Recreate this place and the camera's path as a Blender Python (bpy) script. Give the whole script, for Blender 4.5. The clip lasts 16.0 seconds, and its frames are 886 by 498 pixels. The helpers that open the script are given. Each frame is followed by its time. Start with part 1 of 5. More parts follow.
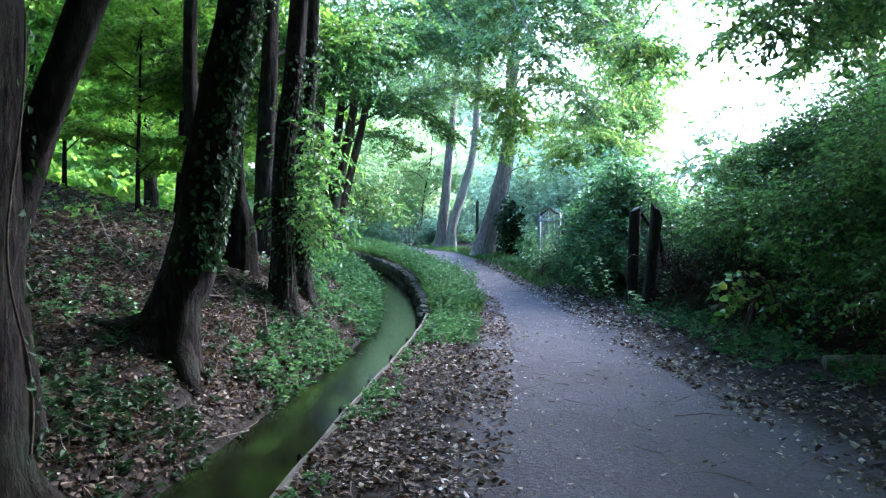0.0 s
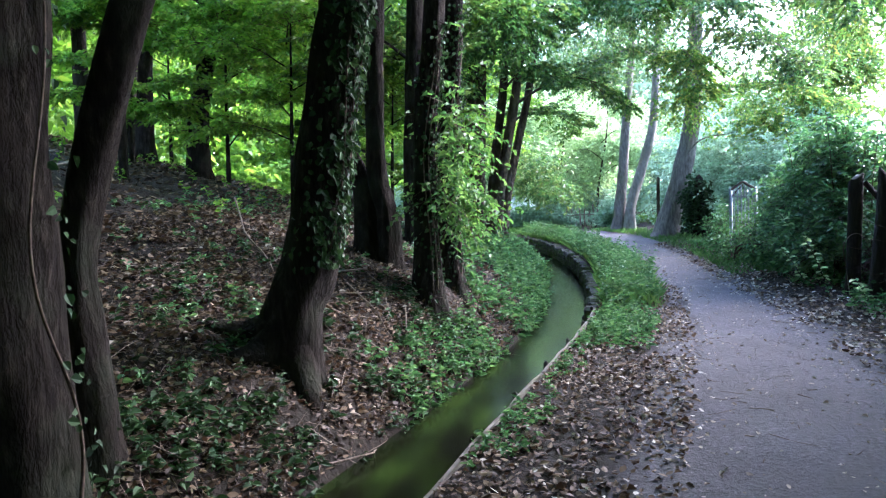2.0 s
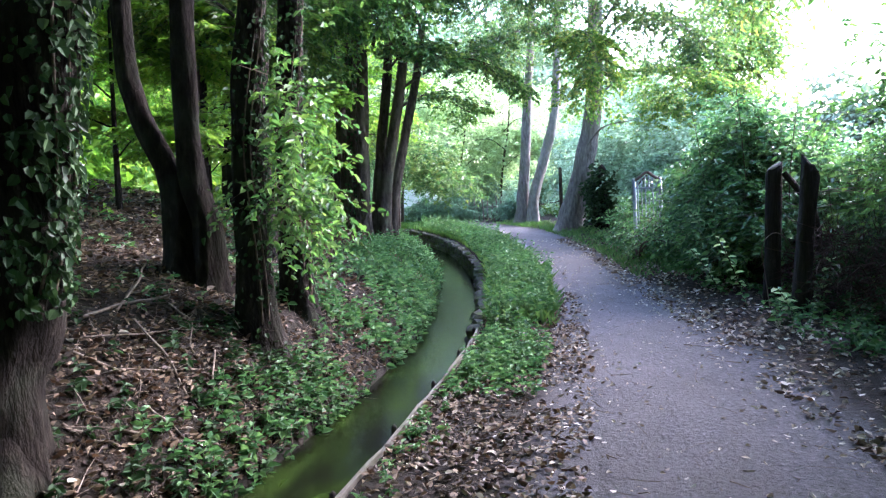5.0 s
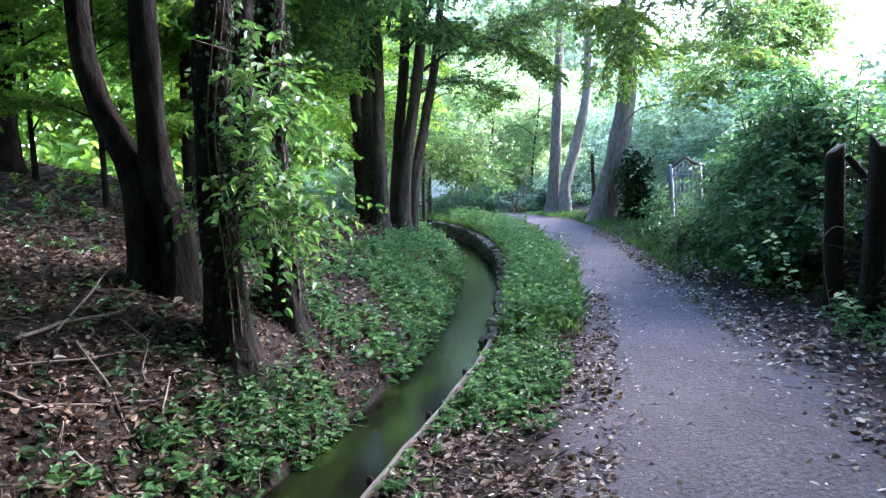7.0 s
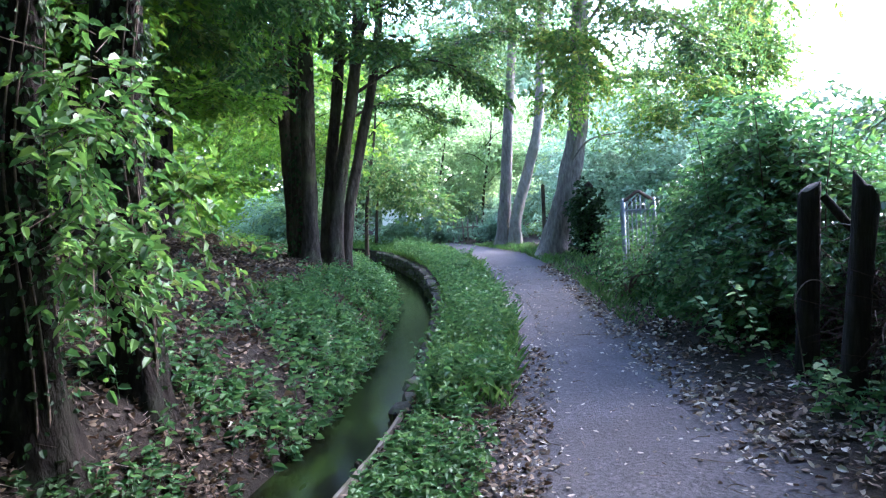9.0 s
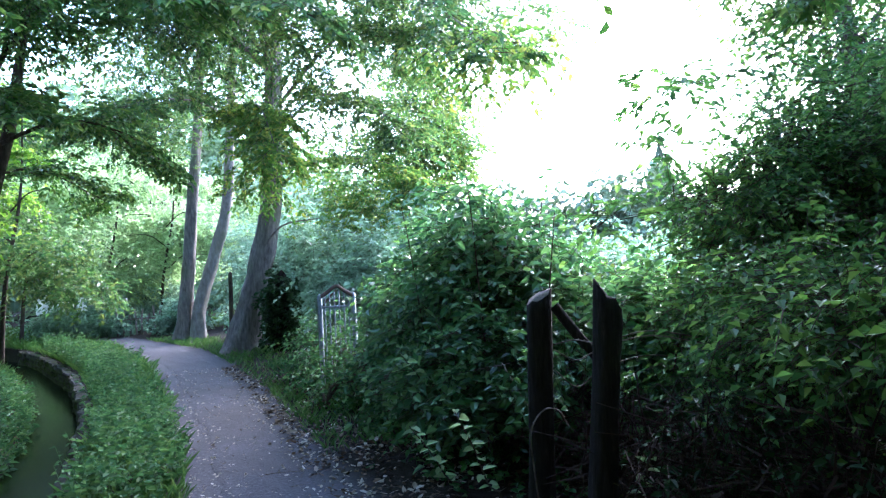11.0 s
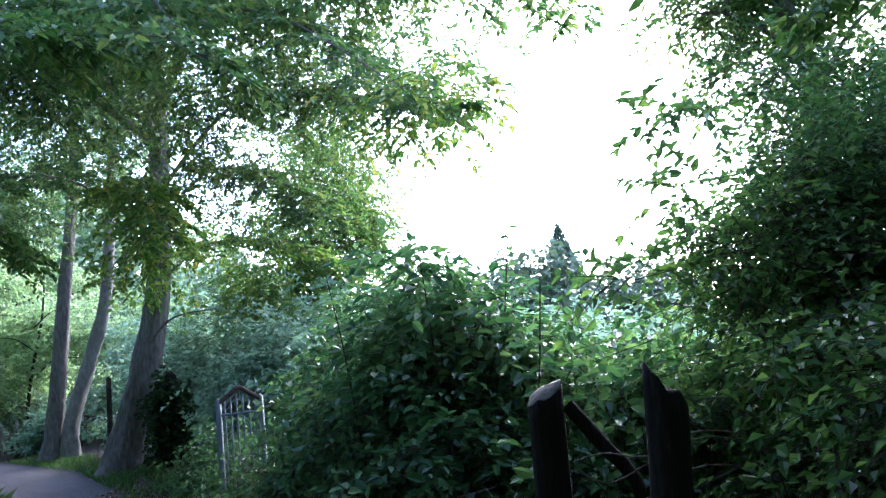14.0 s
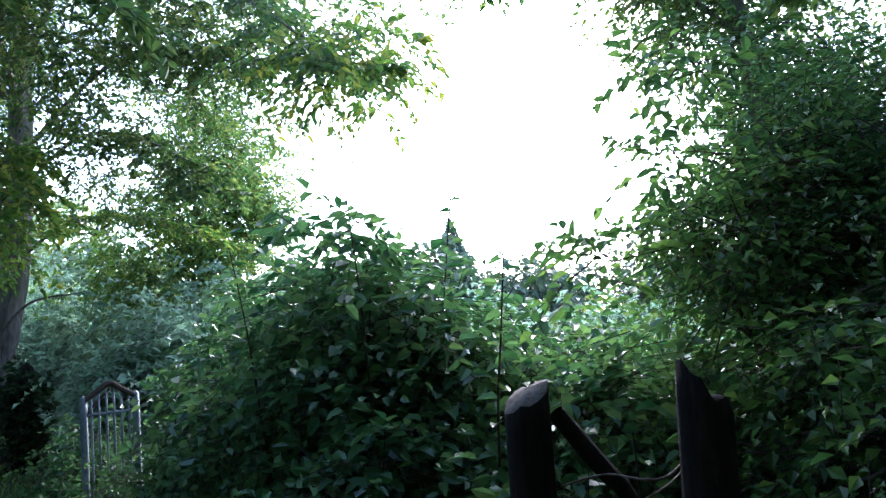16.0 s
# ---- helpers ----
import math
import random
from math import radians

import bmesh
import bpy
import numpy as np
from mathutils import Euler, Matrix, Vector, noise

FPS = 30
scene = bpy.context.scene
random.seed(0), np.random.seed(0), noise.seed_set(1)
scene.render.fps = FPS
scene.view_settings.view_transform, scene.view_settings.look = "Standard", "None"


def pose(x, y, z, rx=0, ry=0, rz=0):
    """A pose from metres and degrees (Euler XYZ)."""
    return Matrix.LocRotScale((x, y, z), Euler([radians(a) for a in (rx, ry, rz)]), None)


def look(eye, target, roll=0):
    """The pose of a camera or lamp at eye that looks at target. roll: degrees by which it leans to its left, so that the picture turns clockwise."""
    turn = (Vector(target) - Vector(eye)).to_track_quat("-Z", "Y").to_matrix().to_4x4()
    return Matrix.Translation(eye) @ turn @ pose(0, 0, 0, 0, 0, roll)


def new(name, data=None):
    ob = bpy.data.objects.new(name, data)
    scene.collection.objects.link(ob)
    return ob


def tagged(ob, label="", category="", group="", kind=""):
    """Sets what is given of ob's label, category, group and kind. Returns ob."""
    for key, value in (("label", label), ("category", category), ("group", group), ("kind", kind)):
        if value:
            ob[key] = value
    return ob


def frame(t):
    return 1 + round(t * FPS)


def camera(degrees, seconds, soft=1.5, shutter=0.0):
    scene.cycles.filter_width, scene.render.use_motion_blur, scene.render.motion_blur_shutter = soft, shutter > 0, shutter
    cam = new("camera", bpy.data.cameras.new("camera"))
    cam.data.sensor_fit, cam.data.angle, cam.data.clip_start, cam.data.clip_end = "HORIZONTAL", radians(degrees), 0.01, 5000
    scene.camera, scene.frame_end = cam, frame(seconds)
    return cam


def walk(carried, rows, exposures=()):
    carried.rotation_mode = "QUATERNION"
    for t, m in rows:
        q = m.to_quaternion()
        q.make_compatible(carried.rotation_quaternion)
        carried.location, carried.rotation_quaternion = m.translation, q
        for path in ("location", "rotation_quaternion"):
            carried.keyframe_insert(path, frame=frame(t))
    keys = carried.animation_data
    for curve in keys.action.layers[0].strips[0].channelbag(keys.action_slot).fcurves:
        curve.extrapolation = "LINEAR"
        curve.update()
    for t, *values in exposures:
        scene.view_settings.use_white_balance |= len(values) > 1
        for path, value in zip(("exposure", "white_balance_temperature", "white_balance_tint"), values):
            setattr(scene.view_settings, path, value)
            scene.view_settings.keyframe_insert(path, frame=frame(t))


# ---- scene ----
cam = camera(62.5, 16.0, 1.25)
PATH = [
    (0, (0.185, -0.043, 1.474), (0.113, 1.952, 1.362), -0.3),
    (0.5, (0.291, 0.266, 1.443), (0.002, 2.241, 1.318), -1.5),
    (1, (0.312, 0.498, 1.448), (-0.089, 2.452, 1.3), -1.8),
    (1.5, (0.256, 0.776, 1.475), (-0.084, 2.742, 1.336), -0.8),
    (2, (0.313, 1.058, 1.446), (-0.245, 2.973, 1.302), -2.7),
    (2.5, (0.34, 1.33, 1.463), (-0.436, 3.164, 1.276), -3.3),
    (3, (0.281, 1.658, 1.475), (-0.368, 3.541, 1.296), -1.7),
    (3.5, (0.353, 1.942, 1.473), (-0.238, 3.844, 1.29), -3.2),
    (4, (0.428, 2.259, 1.499), (-0.175, 4.153, 1.28), -4.1),
    (4.5, (0.415, 2.527, 1.491), (-0.027, 4.469, 1.306), -2.2),
    (5, (0.491, 2.814, 1.487), (0.16, 4.778, 1.306), -3.5),
    (5.2, (0.554, 2.957, 1.49), (0.185, 4.915, 1.306), -4.0),
    (7.3, (0.599, 3.885, 1.491), (0.166, 5.827, 1.286), -4.3),
    (7.5, (0.57, 4.018, 1.492), (0.164, 5.968, 1.309), -3.3),
    (8, (0.629, 4.344, 1.502), (0.318, 6.314, 1.352), -3.0),
    (8.2, (0.687, 4.495, 1.496), (0.331, 6.457, 1.348), -3.2),
    (10.3, (0.821, 5.699, 1.625), (0.89, 7.697, 1.553), -0.9),
    (10.5, (0.843, 5.914, 1.602), (1.046, 7.904, 1.57), 0.4),
    (11, (0.856, 6.361, 1.671), (1.369, 8.293, 1.712), -2.7),
    (11.5, (0.904, 6.536, 1.653), (1.437, 8.455, 1.829), -3.5),
    (12, (0.904, 6.679, 1.64), (1.421, 8.601, 1.836), -3.3),
    (12.5, (0.888, 6.896, 1.656), (1.589, 8.749, 1.93), -3.9),
    (13, (0.916, 7.133, 1.64), (1.523, 9.014, 1.947), -5.6),
    (13.5, (0.929, 7.365, 1.68), (1.558, 9.24, 1.976), -7.1),
    (14, (0.957, 7.766, 1.701), (1.739, 9.589, 1.954), -5.9),
    (14.5, (1.032, 8.021, 1.71), (1.813, 9.848, 1.944), -6.0),
    (15, (1.112, 8.279, 1.728), (2.025, 10.049, 1.907), -5.3),
    (15.5, (0.999, 8.415, 1.772), (2.143, 10.048, 1.932), -4.9),
    (16, (1.035, 8.576, 1.705), (2.089, 10.264, 1.913), -5.0),
]
walk(cam, [(t, look(eye, target, roll)) for t, eye, target, roll in PATH], [(0, 4.55, 5250, 21), (1.5, 4.6, 5450, 24), (3.2, 4.75, 5800, 30), (5, 4.75, 5750, 31), (8, 4.5, 5550, 31), (11, 4.15, 5450, 24), (13, 3.6, 5500, 25), (16, 2.95, 5550, 25)])

# ---- world and light ----
world = bpy.data.worlds.new("sky")
scene.world = world
world.use_nodes = True
wn = world.node_tree
for n in list(wn.nodes):
    wn.nodes.remove(n)
SUN_UP, SUN_SIDE = radians(33.0), radians(42.0)
w_sky = wn.nodes.new("ShaderNodeTexSky")
w_sky.sky_type = "NISHITA"
w_sky.sun_disc = False
w_sky.sun_elevation, w_sky.sun_rotation = SUN_UP, SUN_SIDE
w_sky.dust_density, w_sky.air_density = 1.0, 1.0
w_bg = wn.nodes.new("ShaderNodeBackground")
w_bg.inputs["Strength"].default_value = 0.15
w_out = wn.nodes.new("ShaderNodeOutputWorld")
wn.links.new(w_sky.outputs[0], w_bg.inputs[0])
wn.links.new(w_bg.outputs[0], w_out.inputs[0])
sun = new("sun", bpy.data.lights.new("sun", "SUN"))
sun.data.energy, sun.data.angle, sun.data.color = 1.15, radians(36), (1.0, 0.92, 0.82)
sun.matrix_world = look((0, 0, 30), (-30 * math.sin(SUN_SIDE), -30 * math.cos(SUN_SIDE), 30 - 30 * math.tan(SUN_UP)))

# ---- materials ----


def nodes_of(name):
    m = bpy.data.materials.new(name)
    m.use_nodes = True
    t = m.node_tree
    return m, t, t.nodes["Principled BSDF"], t.nodes["Material Output"]


def ramp(t, src, stops):
    r = t.nodes.new("ShaderNodeValToRGB")
    els = r.color_ramp.elements
    while len(els) < len(stops):
        els.new(0.5)
    for e, (p, c) in zip(els, stops):
        e.position, e.color = p, (*c, 1)
    t.links.new(src, r.inputs[0])
    return r


def leaf_material(name, colours, through_part=0.4, rough=0.45, gloss=0.35):
    """Leaves: colour by leaf, light passing through the blade."""
    m, t, p, out = nodes_of(name)
    g = t.nodes.new("ShaderNodeNewGeometry")
    k = len(colours)
    r = ramp(t, g.outputs["Random Per Island"], [(i / max(1, k - 1), c) for i, c in enumerate(colours)])
    nz = t.nodes.new("ShaderNodeTexNoise")
    nz.inputs["Scale"].default_value = 35
    mx = t.nodes.new("ShaderNodeMix")
    mx.data_type, mx.blend_type = "RGBA", "MULTIPLY"
    mx.inputs[0].default_value = 0.55
    v = ramp(t, nz.outputs[0], [(0.3, (0.55, 0.6, 0.5)), (0.7, (1.15, 1.15, 1.1))])
    t.links.new(r.outputs[0], mx.inputs[6])
    t.links.new(v.outputs[0], mx.inputs[7])
    p.inputs["Roughness"].default_value = rough
    p.inputs["Specular IOR Level"].default_value = gloss
    t.links.new(mx.outputs[2], p.inputs["Base Color"])
    tr = t.nodes.new("ShaderNodeBsdfTranslucent")
    hs = t.nodes.new("ShaderNodeHueSaturation")
    hs.inputs["Hue"].default_value, hs.inputs["Saturation"].default_value, hs.inputs["Value"].default_value = 0.485, 1.1, 2.2
    t.links.new(mx.outputs[2], hs.inputs["Color"])
    t.links.new(hs.outputs[0], tr.inputs[0])
    ms = t.nodes.new("ShaderNodeMixShader")
    ms.inputs[0].default_value = through_part
    t.links.new(p.outputs[0], ms.inputs[1])
    t.links.new(tr.outputs[0], ms.inputs[2])
    t.links.new(ms.outputs[0], out.inputs[0])
    return m


def rough_material(name, stops, scale=(6, 6, 6), detail=8, bump=0.4, dist=0.02, rough=0.9, second=None, gloss=0.2):
    """Soil, bark, stone, wood: two scales of noise with relief."""
    m, t, p, out = nodes_of(name)
    co = t.nodes.new("ShaderNodeTexCoord")
    mp = t.nodes.new("ShaderNodeMapping")
    mp.inputs["Scale"].default_value = scale
    t.links.new(co.outputs["Object"], mp.inputs[0])
    n1 = t.nodes.new("ShaderNodeTexNoise")
    n1.inputs["Scale"].default_value, n1.inputs["Detail"].default_value, n1.inputs["Roughness"].default_value = 1.0, detail, 0.65
    t.links.new(mp.outputs[0], n1.inputs["Vector"])
    c = ramp(t, n1.outputs[0], stops)
    col = c.outputs[0]
    if second:
        n2 = t.nodes.new("ShaderNodeTexNoise")
        n2.inputs["Scale"].default_value, n2.inputs["Detail"].default_value = second[0], 4
        t.links.new(co.outputs["Object"], n2.inputs["Vector"])
        f = ramp(t, n2.outputs[0], [(second[1], (0, 0, 0)), (second[2], (1, 1, 1))])
        mx = t.nodes.new("ShaderNodeMix")
        mx.data_type = "RGBA"
        t.links.new(f.outputs[0], mx.inputs[0])
        t.links.new(col, mx.inputs[6])
        mx.inputs[7].default_value = (*second[3], 1)
        col = mx.outputs[2]
    t.links.new(col, p.inputs["Base Color"])
    b = t.nodes.new("ShaderNodeBump")
    b.inputs["Strength"].default_value, b.inputs["Distance"].default_value = bump, dist
    t.links.new(n1.outputs[0], b.inputs["Height"])
    t.links.new(b.outputs[0], p.inputs["Normal"])
    p.inputs["Roughness"].default_value = rough
    p.inputs["Specular IOR Level"].default_value = gloss
    return m


M_SOIL = rough_material("woodland_soil", [(0.3, (0.006, 0.0045, 0.0032)), (0.5, (0.015, 0.011, 0.0075)), (0.75, (0.04, 0.028, 0.018))], (16, 16, 16), 12, 1.0, 0.05, 0.95, (1.3, 0.45, 0.6, (0.014, 0.0115, 0.0075)))
M_PATH = rough_material("trodden_gravel_path", [(0.28, (0.028, 0.027, 0.028)), (0.5, (0.07, 0.068, 0.072)), (0.62, (0.095, 0.093, 0.098)), (0.76, (0.26, 0.25, 0.26))], (34, 34, 34), 12, 0.9, 0.02, 0.95, (0.9, 0.42, 0.68, (0.06, 0.057, 0.058)))


def blend_by(base, other, attribute):
    """Mixes the other material's surface into base by a mesh attribute, broken up by noise."""
    t = base.node_tree
    o = other.node_tree
    made = {}
    for n in o.nodes:
        if n.bl_idname == "ShaderNodeOutputMaterial":
            continue
        c = t.nodes.new(n.bl_idname)
        made[n] = c
        for i, sk in enumerate(n.inputs):
            if sk.type in ("VALUE", "VECTOR", "RGBA") and i < len(c.inputs):
                c.inputs[i].default_value = sk.default_value
        if n.bl_idname == "ShaderNodeValToRGB":
            while len(c.color_ramp.elements) < len(n.color_ramp.elements):
                c.color_ramp.elements.new(0.5)
            for e, f in zip(c.color_ramp.elements, n.color_ramp.elements):
                e.position, e.color = f.position, f.color
        if n.bl_idname == "ShaderNodeMix":
            c.data_type, c.blend_type = n.data_type, n.blend_type
    for l in o.links:
        if l.to_node in made and l.from_node in made:
            t.links.new(made[l.from_node].outputs[list(l.from_node.outputs).index(l.from_socket)], made[l.to_node].inputs[list(l.to_node.inputs).index(l.to_socket)])
    out = t.nodes["Material Output"]
    a = t.nodes.new("ShaderNodeAttribute")
    a.attribute_name = attribute
    nz = t.nodes.new("ShaderNodeTexNoise")
    nz.inputs["Scale"].default_value, nz.inputs["Detail"].default_value = 7, 6
    ad = t.nodes.new("ShaderNodeMath")
    ad.operation = "MULTIPLY_ADD"
    ad.inputs[1].default_value = 1.3
    t.links.new(a.outputs["Fac"], ad.inputs[0])
    sb = t.nodes.new("ShaderNodeMath")
    sb.operation = "SUBTRACT"
    sb.inputs[1].default_value = 0.65
    t.links.new(nz.outputs[0], sb.inputs[0])
    t.links.new(sb.outputs[0], ad.inputs[2])
    ad.use_clamp = True
    ms = t.nodes.new("ShaderNodeMixShader")
    t.links.new(ad.outputs[0], ms.inputs[0])
    t.links.new(t.nodes["Principled BSDF"].outputs[0], ms.inputs[1])
    t.links.new([c for n, c in made.items() if n.bl_idname == "ShaderNodeBsdfPrincipled"][0].outputs[0], ms.inputs[2])
    t.links.new(ms.outputs[0], out.inputs[0])


blend_by(M_SOIL, M_PATH, "trodden")
# bark set below its own tone: shade under the trees put in the colour
M_BARK = rough_material("shaded_bark", [(0.34, (0.006, 0.005, 0.004)), (0.55, (0.018, 0.015, 0.012)), (0.8, (0.055, 0.047, 0.038))], (20, 20, 6), 10, 1.0, 0.05, 0.95, (2.2, 0.5, 0.75, (0.028, 0.034, 0.022)), 0.06)
M_BARK_BROWN = rough_material("brown_bark", [(0.3, (0.022, 0.017, 0.013)), (0.55, (0.06, 0.048, 0.036)), (0.8, (0.13, 0.105, 0.08))], (19, 19, 6), 10, 1.0, 0.05, 0.95, (2.0, 0.5, 0.7, (0.08, 0.08, 0.045)), 0.06)
M_BARK_GREY = rough_material("grey_bark", [(0.3, (0.07, 0.06, 0.05)), (0.55, (0.16, 0.14, 0.12)), (0.8, (0.27, 0.25, 0.21))], (22, 22, 5), 9, 0.8, 0.03, 0.9, (1.8, 0.5, 0.72, (0.1, 0.11, 0.07)))
M_BARK_PALE = rough_material("pale_bark", [(0.3, (0.12, 0.105, 0.088)), (0.6, (0.24, 0.22, 0.185)), (0.8, (0.34, 0.32, 0.28))], (14, 14, 6), 8, 0.6, 0.02, 0.85, (2.0, 0.52, 0.7, (0.14, 0.13, 0.1)))
M_TWIG = rough_material("twig_bark", [(0.35, (0.04, 0.03, 0.022)), (0.7, (0.11, 0.085, 0.06))], (30, 30, 30), 4, 0.4, 0.005, 0.9)
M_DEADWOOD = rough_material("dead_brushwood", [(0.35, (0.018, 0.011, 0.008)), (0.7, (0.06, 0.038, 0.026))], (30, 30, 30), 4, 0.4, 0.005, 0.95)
M_STICK = rough_material("weathered_stick", [(0.35, (0.075, 0.058, 0.044)), (0.7, (0.22, 0.185, 0.145))], (40, 40, 12), 6, 0.5, 0.006, 0.9)
M_BOARD = rough_material("weathered_edging_board", [(0.3, (0.06, 0.052, 0.042)), (0.6, (0.14, 0.13, 0.11)), (0.8, (0.25, 0.235, 0.205))], (50, 5, 50), 7, 0.6, 0.006, 0.85, (3, 0.5, 0.7, (0.08, 0.09, 0.05)))
# rotten wood taken near black to put the hedge's shade in the colour
M_POST = rough_material("shaded_rotten_wood", [(0.3, (0.008, 0.007, 0.0055)), (0.6, (0.022, 0.018, 0.014)), (0.8, (0.055, 0.047, 0.036))], (45, 45, 6), 8, 0.9, 0.02, 0.95)
M_CUT = rough_material("bleached_end_grain", [(0.3, (0.07, 0.06, 0.045)), (0.7, (0.2, 0.175, 0.14))], (40, 40, 40), 6, 0.6, 0.006, 0.9)
M_STONE = rough_material("mossy_wall_stone", [(0.3, (0.02, 0.018, 0.015)), (0.6, (0.065, 0.06, 0.05)), (0.8, (0.14, 0.13, 0.11))], (16, 16, 16), 8, 0.8, 0.02, 0.9, (5, 0.48, 0.62, (0.06, 0.085, 0.03)))
M_METAL = rough_material("peeling_gate_paint", [(0.35, (0.11, 0.14, 0.145)), (0.6, (0.21, 0.25, 0.255)), (0.75, (0.1, 0.07, 0.05))], (20, 20, 20), 6, 0.3, 0.003, 0.6, None, 0.4)
M_RUST = rough_material("rusty_iron", [(0.35, (0.05, 0.04, 0.035)), (0.7, (0.14, 0.09, 0.06))], (30, 30, 30), 5, 0.4, 0.003, 0.8)
M_WHITE = rough_material("white_paint", [(0.3, (0.7, 0.7, 0.68)), (0.7, (0.82, 0.82, 0.8))], (3, 3, 3), 4, 0.1, 0.003, 0.5)

L_WOOD = leaf_material("beech_leaf", [(0.05, 0.12, 0.022), (0.085, 0.19, 0.03), (0.11, 0.225, 0.04), (0.17, 0.26, 0.05)], 0.54)
L_YELLOW = leaf_material("maple_leaf_turning", [(0.045, 0.115, 0.028), (0.07, 0.16, 0.035), (0.11, 0.2, 0.045), (0.2, 0.23, 0.05)], 0.42)
L_FINE = leaf_material("fine_canopy_leaf", [(0.03, 0.08, 0.028), (0.05, 0.115, 0.036), (0.08, 0.155, 0.045), (0.125, 0.17, 0.05)], 0.38)
L_BUSH = leaf_material("bramble_leaf", [(0.02, 0.07, 0.028), (0.045, 0.125, 0.046), (0.075, 0.175, 0.062), (0.115, 0.23, 0.075)], 0.28, 0.42, 0.45)
L_HAZEL = leaf_material("hazel_leaf", [(0.025, 0.075, 0.02), (0.045, 0.115, 0.028), (0.075, 0.16, 0.036), (0.13, 0.19, 0.05)], 0.32)
# shrub green paled and blued to put distance haze in the colour
L_PALE = leaf_material("hazed_shrub_leaf", [(0.1, 0.17, 0.115), (0.15, 0.24, 0.165), (0.2, 0.3, 0.22)], 0.4)
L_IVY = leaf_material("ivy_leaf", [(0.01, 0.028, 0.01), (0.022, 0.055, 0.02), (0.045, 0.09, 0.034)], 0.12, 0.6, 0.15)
L_NETTLE = leaf_material("nettle_leaf", [(0.022, 0.068, 0.026), (0.045, 0.115, 0.042), (0.085, 0.17, 0.062)], 0.32, 0.55, 0.18)
L_GRASS = leaf_material("grass_blade", [(0.035, 0.095, 0.026), (0.06, 0.14, 0.04), (0.1, 0.18, 0.055)], 0.35, 0.5)
L_DEAD = leaf_material("fallen_leaf", [(0.02, 0.013, 0.008), (0.042, 0.027, 0.016), (0.07, 0.046, 0.026), (0.11, 0.074, 0.042), (0.2, 0.155, 0.105)], 0.08, 0.7, 0.3)
L_DRY = leaf_material("bleached_leaf", [(0.16, 0.13, 0.1), (0.3, 0.26, 0.2), (0.45, 0.42, 0.37)], 0.05, 0.7, 0.3)
# beech green paled for haze at the bend; also low bramble shoots
L_SOFT = leaf_material("hazed_pale_leaf", [(0.14, 0.23, 0.11), (0.2, 0.3, 0.14), (0.25, 0.35, 0.18)], 0.52)
# second hazel green, with the thicket's shade put in the leaf colour
L_SHADE = leaf_material("shaded_hazel_leaf", [(0.022, 0.068, 0.022), (0.042, 0.11, 0.032), (0.07, 0.16, 0.042), (0.11, 0.21, 0.055)], 0.34, 0.48, 0.3)
# paler and greyer than near leaves: distance haze put in the colour
L_FAR = leaf_material("hazed_wood_leaf", [(0.09, 0.15, 0.09), (0.13, 0.2, 0.115), (0.17, 0.24, 0.14)], 0.4)
# haze and the unlit side of the far trees, both in the colour
L_LINE = leaf_material("hazed_backlit_leaf", [(0.06, 0.1, 0.055), (0.09, 0.135, 0.075), (0.12, 0.165, 0.09)], 0.12)
# needles paled beyond spruce green to carry the haze
L_SPRUCE = leaf_material("hazed_spruce_needle", [(0.08, 0.12, 0.08), (0.12, 0.165, 0.11)], 0.25)

m_water, t_, p_, o_ = nodes_of("green_stream_water")
p_.inputs["Base Color"].default_value = (0.022, 0.034, 0.012, 1)
p_.inputs["Roughness"].default_value = 0.17
p_.inputs["IOR"].default_value = 1.27
p_.inputs["Specular IOR Level"].default_value = 0.12
wz = t_.nodes.new("ShaderNodeTexNoise")
wz.inputs["Scale"].default_value, wz.inputs["Detail"].default_value = 3.5, 6
wco = t_.nodes.new("ShaderNodeTexCoord")
wmp = t_.nodes.new("ShaderNodeMapping")
wmp.inputs["Scale"].default_value = (1.0, 0.35, 1.0)
t_.links.new(wco.outputs["Object"], wmp.inputs[0])
t_.links.new(wmp.outputs[0], wz.inputs["Vector"])
wc = ramp(t_, wz.outputs[0], [(0.36, (0.004, 0.0045, 0.0025)), (0.52, (0.008, 0.013, 0.0035)), (0.68, (0.018, 0.034, 0.006))])
t_.links.new(wc.outputs[0], p_.inputs["Base Color"])
wb = t_.nodes.new("ShaderNodeBump")
wb.inputs["Strength"].default_value, wb.inputs["Distance"].default_value = 0.15, 0.02
t_.links.new(wz.outputs[0], wb.inputs["Height"])
t_.links.new(wb.outputs[0], p_.inputs["Normal"])
M_WATER = m_water

# ---- plan: stream, path and lie of the land ----
EDGE_Y = [-30, -6, 0, 3.6, 4.9, 7.0, 8.2, 9.7, 11.2, 13.9, 16.6, 20.8, 25.5, 27.5, 31, 40, 60]
EDGE_X = [-2.5, -1.5, -1.02, -0.79, -0.71, -0.53, -0.43, -0.37, -0.42, -0.72, -1.15, -2.2, -3.96, -5.15, -7.6, -16, -36]
LEFT_Y = [-30, -6, 3.8, 6, 8, 10, 12.4, 14, 18.7, 21.3, 25.9, 30, 33.5, 45, 70]
LEFT_X = [-0.6, -0.3, 0.02, 0.2, 0.3, 0.3, 0.22, 0.05, -0.65, -1.15, -2.4, -4.5, -5.8, -9.5, -14]
RIGHT_Y = [-30, 2, 4.3, 5.8, 7.5, 9.9, 12, 13.8, 16.4, 17.7, 20.2, 23, 25.2, 30, 40, 70]
